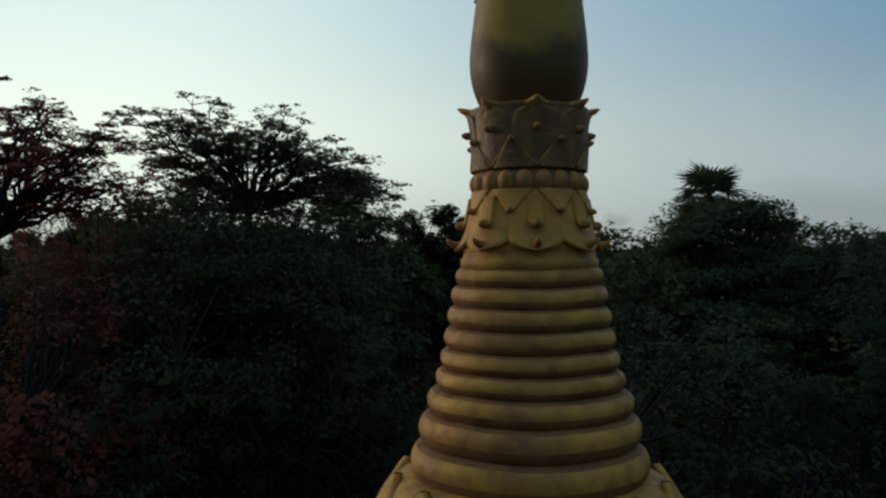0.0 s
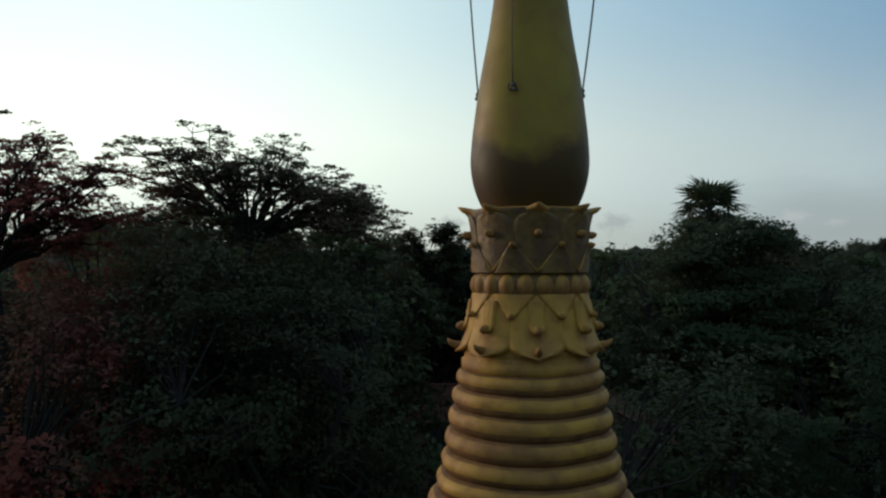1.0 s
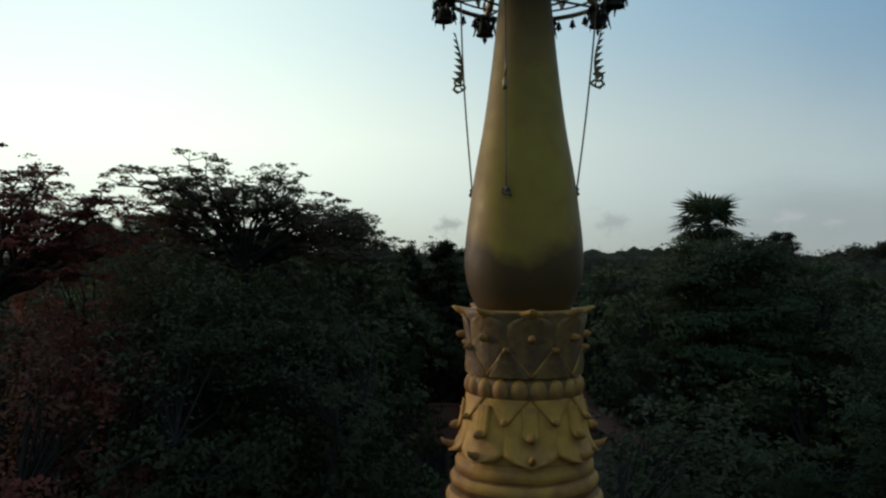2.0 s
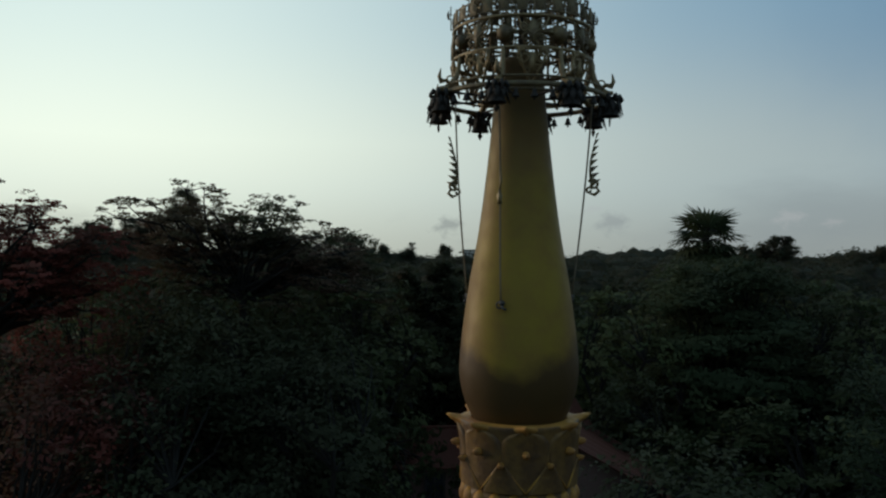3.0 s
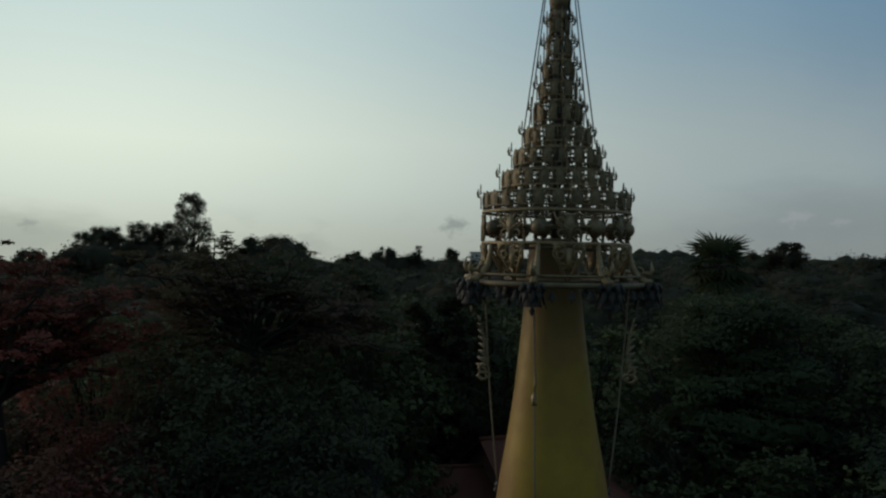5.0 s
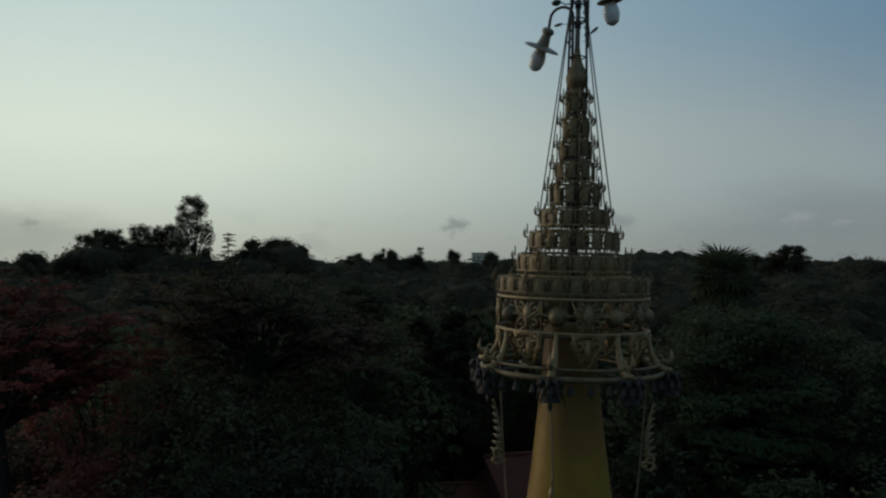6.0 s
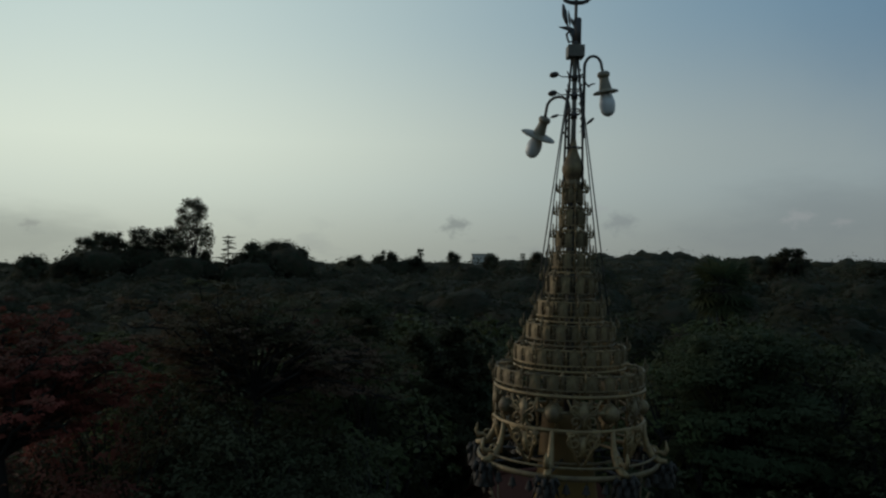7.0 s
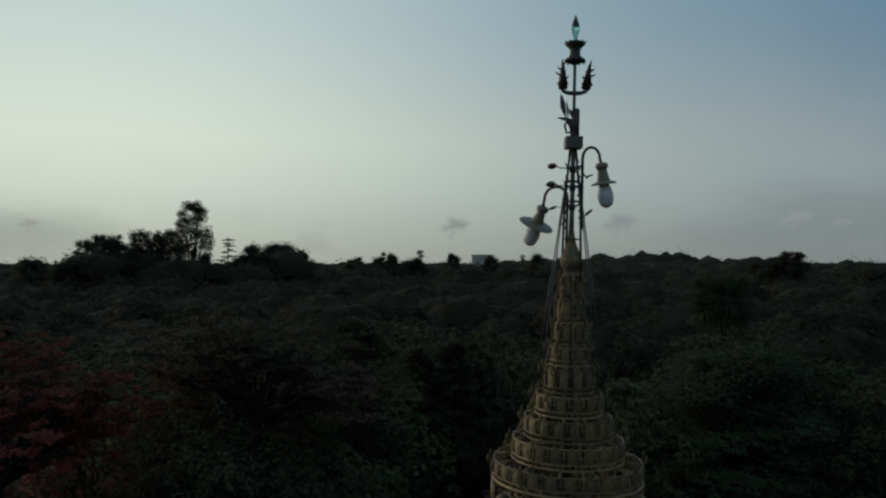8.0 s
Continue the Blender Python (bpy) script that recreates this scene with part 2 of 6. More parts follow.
PORCELAIN = material("stained_enamel", (0.21, 0.172, 0.110), 0.4, 0.0, dark=(0.13, 0.107, 0.07), scale=20, amount=0.6, bump=0.05)
BOX_GREY = material("dull_grey_box", (0.13, 0.115, 0.09), 0.6, 0.1, scale=20, amount=0.6, bump=0.05)
OPAL = material("frosted_white_glass", (0.60, 0.60, 0.57), 0.25, 0.0, dark=(0.55, 0.55, 0.53), scale=15, amount=0.5, bump=0)
GREEN_GLASS = material("green_glass", (0.42, 0.86, 0.80), 0.12, 0.0, dark=(0.30, 0.74, 0.70), scale=10, amount=0.3, bump=0)
GREEN_GLASS.node_tree.nodes["Principled BSDF"].inputs["Transmission Weight"].default_value = 0.85
BARK = material("bark", (0.030, 0.027, 0.023), 0.95, 0, gloss=0.1, dark=(0.024, 0.02, 0.017), scale=3, amount=0.8, bump=0.6, bump_scale=12)
GROUND = material("earth_and_grass", (0.06, 0.06, 0.03), 0.95, 0, dark=(0.07, 0.05, 0.035), scale=0.15, amount=0.8, bump=0.5, bump_scale=2, fine_scale=3)
ROOF = material("red_sheet_roof", (0.085, 0.029, 0.017), 0.85, 0.0, gloss=0.15, dark=(0.10, 0.038, 0.027), scale=1.2, amount=0.7, bump=0.1)
WALL = material("pink_plaster", (0.20, 0.115, 0.09), 0.9, 0, gloss=0.2, dark=(0.16, 0.095, 0.075), scale=1.0, amount=0.7, bump=0.2)
DARK_WOOD = material("dark_wood", (0.06, 0.045, 0.035), 0.7, 0, scale=5)
FAR_WALL = material("pale_concrete", (0.50, 0.46, 0.39), 0.85, 0, scale=0.2, amount=0.4)
PANE = material("dark_window_pane", (0.03, 0.035, 0.04), 0.15, 0, scale=3, bump=0)

LEAF = leaf_material("green_leaves", (0.055, 0.074, 0.029), (0.080, 0.082, 0.034))
LEAF_RAIN = leaf_material("rain_tree_leaves", (0.058, 0.072, 0.032), (0.108, 0.064, 0.042), share=0.28)
LEAF_DARK = leaf_material("dark_green_leaves", (0.053, 0.063, 0.030), (0.070, 0.068, 0.036))
LEAF_RED = leaf_material("red_flowering_leaves", (0.058, 0.058, 0.033), (0.145, 0.047, 0.036), share=0.36)
LEAF_FLAME = leaf_material("flame_tree_leaves", (0.112, 0.088, 0.054), (0.30, 0.080, 0.056), share=0.38)
LEAF_PALE = leaf_material("pale_green_leaves", (0.067, 0.090, 0.040), (0.080, 0.092, 0.045))
LEAF_GREY = leaf_material("grey_green_leaves", (0.042, 0.060, 0.030), (0.052, 0.068, 0.036))
# made paler: distance haze is put into the leaf colour
LEAF_FAR = leaf_material("far_leaves", (0.070, 0.080, 0.045), (0.102, 0.084, 0.052), share=0.25, tufts=0.9)
LEAF_PALM = leaf_material("palm_leaves", (0.036, 0.055, 0.025), (0.054, 0.060, 0.028))


# ---- mesh helpers ----
def part(name, bm, mat, parent=None, label="", smooth=True):
    me = bpy.data.meshes.new(name)
    bm.normal_update()
    bm.to_mesh(me)
    bm.free()
    me.materials.append(mat)
    if smooth:
        for p in me.polygons:
            p.use_smooth = True
    ob = new(name, me)
    if parent:
        ob.parent = parent
    if label:
        ob["label"] = label
    return ob


def share(name, source, parent, m, label=""):
    """Another object on the mesh of source."""
    ob = new(name, source.data)
    ob.parent = parent
    ob.matrix_basis = m
    if label:
        ob["label"] = label
    return ob


def thing(name, label, category, loc=(0, 0, 0), group="", kind=""):
    ob = new(name)
    ob.location = loc
    ob.empty_display_size = 0.2
    return tagged(ob, label, category, group, kind)


def lathe(bm, profile, seg=48, x=0.0, y=0.0, wobble=0.0, close=False):
    """Turn a profile of (radius, z) about the upright axis."""
    rings = []
    for r, z in profile:
        ring = []
        for i in range(seg):
            a = math.tau * i / seg
            k = 1 + (wobble * noise.noise(Vector((math.cos(a) * 1.5, math.sin(a) * 1.5, z * 2.0))) if wobble else 0)
            ring.append(bm.verts.new((x + r * k * math.cos(a), y + r * k * math.sin(a), z)))
        rings.append(ring)
    for p, q in zip(rings, rings[1:]):
        for i in range(seg):
            j = (i + 1) % seg
            bm.faces.new((p[i], p[j], q[j], q[i]))
    if close:
        for ring, flip in ((rings[0], True), (rings[-1], False)):
            bm.faces.new(ring[::-1] if flip else ring)
    return bm


def smooth_profile(points, n=6):
    """Catmull-Rom through (radius, z) points."""
    pts = [points[0], *points, points[-1]]
    out = []
    for i in range(1, len(pts) - 2):
        p0, p1, p2, p3 = (Vector(p) for p in pts[i - 1:i + 3])
        for k in range(n):
            t = k / n
            out.append(tuple(0.5 * ((2 * p1) + (p2 - p0) * t + (2 * p0 - 5 * p1 + 4 * p2 - p3) * t * t + (3 * p1 - p0 - 3 * p2 + p3) * t ** 3)))
    out.append(tuple(points[-1]))
    return out


def tube(bm, points, radii, seg=8, cap=True):
    """A bent round bar through points."""
    pts = [Vector(p) for p in points]
    if isinstance(radii, (int, float)):
        radii = [radii] * len(pts)
    rings, ref = [], None
    for i, p in enumerate(pts):
        d = (pts[min(i + 1, len(pts) - 1)] - pts[max(i - 1, 0)]).normalized()
        if ref is None:
            ref = d.orthogonal().normalized()
        ref = (ref - d * ref.dot(d)).normalized()
        side = d.cross(ref)
        rings.append([bm.verts.new(p + (ref * math.cos(math.tau * k / seg) + side * math.sin(math.tau * k / seg)) * radii[i]) for k in range(seg)])
    for a, b in zip(rings, rings[1:]):
        for k in range(seg):
            bm.faces.new((a[k], a[(k + 1) % seg], b[(k + 1) % seg], b[k]))
    if cap:
        bm.faces.new(rings[0][::-1])
        bm.faces.new(rings[-1])
    return bm


def hoop(bm, r, z, thick, seg=64, sides=8, flat=1.0):
    """A round bar bent to a ring about the axis."""
    rows = []
    for i in range(seg):
        a = math.tau * i / seg
        row = []
        for k in range(sides):
            b = math.tau * k / sides
            rr = r + thick * math.cos(b)
            row.append(bm.verts.new((rr * math.cos(a), rr * math.sin(a), z + thick * flat * math.sin(b))))
        rows.append(row)
    for i in range(seg):
        p, q = rows[i], rows[(i + 1) % seg]
        for k in range(sides):
            bm.faces.new((p[k], q[k], q[(k + 1) % sides], p[(k + 1) % sides]))
    return bm


def ball(bm, c, r, seg=12, rings=8, squash=1.0):
    return bmesh.ops.create_uvsphere(bm, u_segments=seg, v_segments=rings, radius=r, matrix=Matrix.Translation(c) @ Matrix.Diagonal((1, 1, squash, 1)))


def box(bm, c, size, bevel=0.0):
    r = bmesh.ops.create_cube(bm, size=1, matrix=Matrix.Translation(c) @ Matrix.Diagonal((*size, 1)))
    if bevel:
        bmesh.ops.bevel(bm, geom=[e for e in bm.edges if all(v in r["verts"] for v in e.verts)], offset=bevel, segments=2, affect="EDGES")
    return bm


def plate(bm, outline, thick, m=Matrix(), bulge=0.0):
    """A flat cut-out in the xz plane with thickness along y; its middle may bulge towards -y."""
    n = len(outline)
    cx, cz = sum(p[0] for p in outline) / n, sum(p[1] for p in outline) / n
    fr = [bm.verts.new(m @ Vector((x, -thick / 2, z))) for x, z in outline]
    bk = [bm.verts.new(m @ Vector((x, thick / 2, z))) for x, z in outline]
    cf, cb = bm.verts.new(m @ Vector((cx, -thick / 2 - bulge, cz))), bm.verts.new(m @ Vector((cx, thick / 2, cz)))
    for i in range(n):
        j = (i + 1) % n
        bm.faces.new((fr[i], fr[j], cf))
        bm.faces.new((bk[j], bk[i], cb))
        bm.faces.new((fr[j], fr[i], bk[i], bk[j]))
    return bm

# ---- ground ----
bm = bmesh.new()
N = 60
for i in range(N + 1):
    for j in range(N + 1):
        u, v = (i / N * 2 - 1), (j / N * 2 - 1)
        x, y = 2500 * u * abs(u) ** 1.5, 2500 * v * abs(v) ** 1.5
        bm.verts.new((x, y, 0.25 * noise.noise(Vector((x * 0.03, y * 0.03, 0))) - 0.1))
bm.verts.ensure_lookup_table()
for i in range(N):
    for j in range(N):
        a = i * (N + 1) + j
        bm.faces.new([bm.verts[k] for k in (a, a + N + 1, a + N + 2, a + 1)])
tagged(part("ground", bm, GROUND), "bare dark earth with thin grass under the trees", "ground", kind="structure")

# ---- the spire of the pagoda ----
pagoda = thing("pagoda", "gold-painted pagoda spire with ringed mouldings and dark stains", "pagoda", (0, 0, 0))
Z = H0

# plinth, bell and shoulder under the rings
bm = bmesh.new()
lathe(bm, [(3.6, -0.2), (3.6, 0.7), (3.3, 0.72), (3.3, 1.4), (3.0, 1.42), (3.0, 2.0), (2.75, 2.05)], 8)
part("plinth", bm, GOLD_OLD, pagoda, smooth=False)
bm = bmesh.new()
lathe(bm, smooth_profile([(2.7, 2.0), (2.55, 2.3), (2.1, 2.8), (1.75, 3.6), (1.55, 4.6), (1.4, 5.4), (1.22, 6.0), (1.15, 6.3)]), 48)
part("bell", bm, GOLD, pagoda)
bm = bmesh.new()
lathe(bm, smooth_profile([(1.13, Z - 2.2), (1.16, Z - 2.0), (1.12, Z - 1.85), (1.02, Z - 1.70), (1.0, Z - 1.60), (0.965, Z - 1.51), (0.88, Z - 1.44), (0.76, Z - 1.42)]), 64)
shoulder = part("shoulder_moulding", bm, GOLD, pagoda)


def petal_outline(w, h, shape, n=13):
    """Half widths of a petal from its foot at 0 to its tip at h: 'arch' has a pointed foot and a round end, 'tongue' a straight foot, 'wedge' narrows all the way."""
    pts = []
    for i in range(n):
        t = i / (n - 1)
        if shape == "wedge":
            f = (1 - t) ** 0.85
        else:
            f = math.sqrt(max(0.0, 1 - (max(0, t - 0.68) / 0.32) ** 2))
            if shape == "arch":
                f *= min(1, t / 0.42 + 0.04) ** 0.8
        pts.append((w * max(f, 0.01), h * t))
    return pts


def petal(w, h, thick, radius, rise, flare, curl=0.0, shape="arch"):
    """A petal laid on a cone about the axis: foot at radius, going along rise (+1 up, -1 down), leaning out by flare, tip curled outwards."""
    bm = bmesh.new()
    out = petal_outline(w, h, shape)
    cols = 8
    for layer in (0, 1):
        for hw, d in out:
            t = d / h
            for c in range(cols + 1):
                u = c / cols * 2 - 1
                r = radius + flare * t + curl * max(0, t - 0.6) ** 2 * 6 + (thick * (0.55 + 0.45 * (1 - u * u)) if layer == 0 else -0.02)
                if layer == 0 and abs(u) > 0.7:
                    r += thick * (0.35 if abs(u) < 0.95 else 0.0)
                a = u * hw / radius
                bm.verts.new((r * math.sin(a), -r * math.cos(a), rise * d))
    bm.verts.ensure_lookup_table()
    n = len(out) * (cols + 1)
    for i in range(len(out) - 1):
        for c in range(cols):
            q = [i * (cols + 1) + c, i * (cols + 1) + c + 1, (i + 1) * (cols + 1) + c + 1, (i + 1) * (cols + 1) + c]
            bm.faces.new([bm.verts[k] for k in q])
            bm.faces.new([bm.verts[k + n] for k in q[::-1]])
        for c in (0, cols):
            a, b = i * (cols + 1) + c, (i + 1) * (cols + 1) + c
            bm.faces.new([bm.verts[k] for k in ((a, b, b + n, a + n) if c == 0 else (b, a, a + n, b + n))])
    bmesh.ops.remove_doubles(bm, verts=bm.verts, dist=0.0004)
    bmesh.ops.recalc_face_normals(bm, faces=bm.faces)
    return bm


def knob(length, r, droop):
    """A small pointed boss that sticks out towards -y and bends."""
    bm = bmesh.new()
    tube(bm, [(0, 0.02, 0), (0, -length * 0.4, droop * 0.1), (0, -length * 0.8, droop * 0.5), (0, -length, droop)], [r, r * 1.05, r * 0.7, r * 0.15], 8)
    return bm


def round_about(source, parent, count, start, z, group_name, radius=0.0):
    for i in range(1, count):
        share(group_name, source, parent, pose(0, 0, z, 0, 0, start + 360 * i / count) @ Matrix.Translation((0, -radius, 0)))
    source.matrix_basis = pose(0, 0, z, 0, 0, start) @ Matrix.Translation((0, -radius, 0))


# carved lotus leaves on the shoulder
s_petal = part("carved_leaf", petal(0.19, 0.36, 0.045, 0.90, -1, 0.19), GOLD, shoulder)
round_about(s_petal, shoulder, 12, 8, Z - 1.41, "carved_leaf")

# nine ring mouldings: radius, height of the fullest part, half height
RINGS = [(0.510, -0.086, 0.060), (0.540, -0.218, 0.066), (0.565, -0.361, 0.070), (0.589, -0.506, 0.070), (0.616, -0.645, 0.068),
         (0.652, -0.776, 0.068), (0.707, -0.925, 0.080), (0.758, -1.107, 0.098), (0.812, -1.335, 0.118)]


def uneven(a, z, amount):
    """The small unevenness of hand-laid plaster, by direction and height."""
    return amount * (noise.noise(Vector((math.cos(a) * 1.6, math.sin(a) * 1.6, z * 2.0))) + 0.35 * noise.noise(Vector((math.cos(a) * 5, math.sin(a) * 5, z * 6.0))))


def moulding(bm, profile, level, seg=96, shift=0.0):
    """A hand-laid ring: a profile turned about the axis that wavers in height, as its level has it, and in thickness."""
    rows = []
    for r, z in profile:
        row = []
        for i in range(seg):
            a = math.tau * i / seg
            k = 1 + uneven(a, z, 0.020)
            dz = uneven(a + 2.0, level, 0.014)
            row.append(bm.verts.new(((r * k + shift) * math.cos(a), (r * k + shift) * math.sin(a), z + dz)))
        rows.append(row)
    for p, q in zip(rows, rows[1:]):
        for i in range(seg):
            j = (i + 1) % seg
            bm.faces.new((q[i], q[j], p[j], p[i]))
    return bm


for k, (r, z, h) in enumerate(RINGS):
    deep = 0.042 + 0.02 * k / 8
    zu = z + h * 1.05 if k == 0 else (z + RINGS[k - 1][1]) / 2 + 0.004
    zl = z - h * 1.05 if k == 8 else (z + RINGS[k + 1][1]) / 2 - 0.002
    ru = r - deep - (0.02 if k == 0 else (r - RINGS[k - 1][0]) * 0.45)
    rl = r - deep
    curve = [(ru - 0.03, zu + 0.008)]
    for i in range(9):
        q = i / 8
        curve.append((ru + (r - ru) * math.sin(math.pi / 2 * q) ** 0.62, zu + (z - zu) * q ** 1.15))
    below = []
    for i in range(1, 9):
        q = i / 8
        below.append((rl + (r - rl) * math.cos(math.pi / 2 * q) ** 0.62, z + (zl - z) * q))
    ring = part("ring_moulding", moulding(bmesh.new(), [(a, Z + b) for a, b in curve + below + [(rl - 0.05, zl - 0.012)]], z), GOLD, pagoda)
    # brown weathering on the ring's under side and hollow, shade put into its colour
    shaded_skin = moulding(bmesh.new(), [(a, Z + b) for a, b in below[1:] + [(rl - 0.03, zl - 0.010)]], z, 96, 0.0016)
    moulding(shaded_skin, [(a, Z + b) for a, b in curve[3::-1]], z, 96, 0.0016)
    bmesh.ops.recalc_face_normals(shaded_skin, faces=shaded_skin.faces)
    part("hollow", shaded_skin, GROOVE, ring, "brown weathered hollow with shade put into its colour")

# neck band
bm = bmesh.new()
lathe(bm, [(0.44, Z - 0.05), (0.475, Z - 0.02), (0.475, Z + 0.035), (0.455, Z + 0.05), (0.455, Z + 0.09), (0.42, Z + 0.12)], 64)
part("neck_band", bm, GOLD, pagoda)

# lower lotus, leaves turned down
bm = bmesh.new()
lathe(bm, smooth_profile([(0.37, Z + 0.50), (0.376, Z + 0.45), (0.405, Z + 0.34), (0.440, Z + 0.2), (0.458, Z + 0.09), (0.435, Z + 0.07), (0.40, Z + 0.07)]), 64)
low = part("lower_lotus_band", bm, GOLD, pagoda)
p1 = part("petal", petal(0.172, 0.405, 0.016, 0.376, -1, 0.084, 0.05), GOLD, low)
round_about(p1, low, 8, -0.5, Z + 0.49, "petal")
p2 = part("inner_petal", petal(0.050, 0.215, 0.020, 0.400, -1, 0.042, 0.02, "tongue"), GOLD, low)
round_about(p2, low, 8, -0.5, Z + 0.45, "inner_petal")
k1 = part("knob", knob(0.064, 0.031, -0.006), GOLD, low)
round_about(k1, low, 8, -0.5, Z + 0.265, "knob", 0.450)
p3 = part("hanging_petal", petal(0.150, 0.160, 0.019, 0.380, -1, 0.036, 0.02, "wedge"), GOLD, low)
round_about(p3, low, 8, 22, Z + 0.495, "hanging_petal")
k2 = part("small_knob", knob(0.044, 0.022, -0.014), GOLD, low)
round_about(k2, low, 8, 22, Z + 0.355, "small_knob", 0.43)
p4 = part("lower_tip", petal(0.075, 0.10, 0.022, 0.43, 1, -0.012, 0.0, "wedge"), GOLD, low)
round_about(p4, low, 8, 22, Z + 0.078, "lower_tip")
t1 = part("curled_tip", knob(0.105, 0.026, 0.050), GOLD, low)
round_about(t1, low, 8, -0.5, Z + 0.125, "curled_tip", 0.468)

# beads
bm = bmesh.new()
lathe(bm, smooth_profile([(0.36, Z + 0.635), (0.385, Z + 0.60), (0.39, Z + 0.55), (0.385, Z + 0.49), (0.36, Z + 0.46)]), 64)
bead_band = part("bead_band", bm, GOLD_OLD, pagoda)
bm = bmesh.new()
ball(bm, (0, 0, 0), 0.070, 16, 12, 1.16)
bead = part("bead", bm, GOLD, bead_band)
round_about(bead, bead_band, 19, -11, Z + 0.548, "bead", 0.346)

# upper lotus, leaves turned up
bm = bmesh.new()
lathe(bm, smooth_profile([(0.36, Z + 0.615), (0.385, Z + 0.65), (0.392, Z + 0.78), (0.398, Z + 0.90), (0.408, Z + 1.00), (0.414, Z + 1.05), (0.40, Z + 1.06), (0.33, Z + 1.06)]), 64)
up = part("upper_lotus_band", bm, GOLD_OLD, pagoda)
q1 = part("petal", petal(0.158, 0.405, 0.014, 0.383, 1, 0.022, 0.02), GOLD_OLD, up)
round_about(q1, up, 8, 0.5, Z + 0.64, "petal")
q2 = part("upright_petal", petal(0.150, 0.205, 0.016, 0.388, 1, 0.012, 0.02, "wedge"), GOLD_OLD, up)
round_about(q2, up, 8, 23, Z + 0.635, "upright_petal")
edge_line = []
for i in range(13):
    a = radians(-22.5 + 3.75 * i)
    edge_line.append(Vector((0.4035 * math.sin(a), -0.4035 * math.cos(a), 0.195 * (1 - abs(a) / radians(22.5)))))
q3 = part("petal_edge", tube(bmesh.new(), edge_line, 0.0048, 6), GOLD, up, "pale worn raised edge")
round_about(q3, up, 8, 23, Z + 0.64, "petal_edge")
k3 = part("knob", knob(0.060, 0.026, 0.010), GOLD, up)
round_about(k3, up, 8, 0.5, Z + 0.89, "knob", 0.410)
k4 = part("small_knob", knob(0.052, 0.022, 0.012), GOLD, up)
round_about(k4, up, 8, 23, Z + 0.815, "small_knob", 0.405)


def star_rim(points, start, r_in, r_out, z, tip, lift):
    """The lip of the lotus: a thick ring whose rim runs out into curled points."""
    bm = bmesh.new()
    seg = points * 18
    rows = []
    for i in range(seg):
        a = math.tau * i / seg
        off = ((math.degrees(a) - start + 180 / points) % (360 / points)) - 180 / points
        f = max(0.0, 1 - abs(off) / 12.5) ** 1.6
        b = a - math.pi / 2
        ring = [(r_in, z + 0.012), ((r_in + r_out) / 2, z + 0.014), (r_out - 0.012 + tip * f * 0.9, z + 0.006 + lift * f), (r_out + tip * f, z - 0.004 + lift * 1.15 * f),
                (r_out - 0.004 + tip * f * 0.7, z - 0.020 + lift * 0.5 * f), (r_out - 0.03, z - 0.05)]
        rows.append([bm.verts.new((r * math.cos(b), r * math.sin(b), zz)) for r, zz in ring])
    for i in range(seg):
        p, q = rows[i], rows[(i + 1) % seg]
        for k in range(5):
            bm.faces.new((p[k], p[k + 1], q[k + 1], q[k]))
    bmesh.ops.recalc_face_normals(bm, faces=bm.faces)
    return bm


part("rim", star_rim(8, 0.5, 0.33, 0.410, Z + 1.055, 0.100, 0.030), GOLD, up, "pale worn rim with curled points")
t2 = part("curled_tip", knob(0.034, 0.020, -0.006), GOLD, up)
round_about(t2, up, 8, 0.5, Z + 1.035, "curled_tip", 0.41)

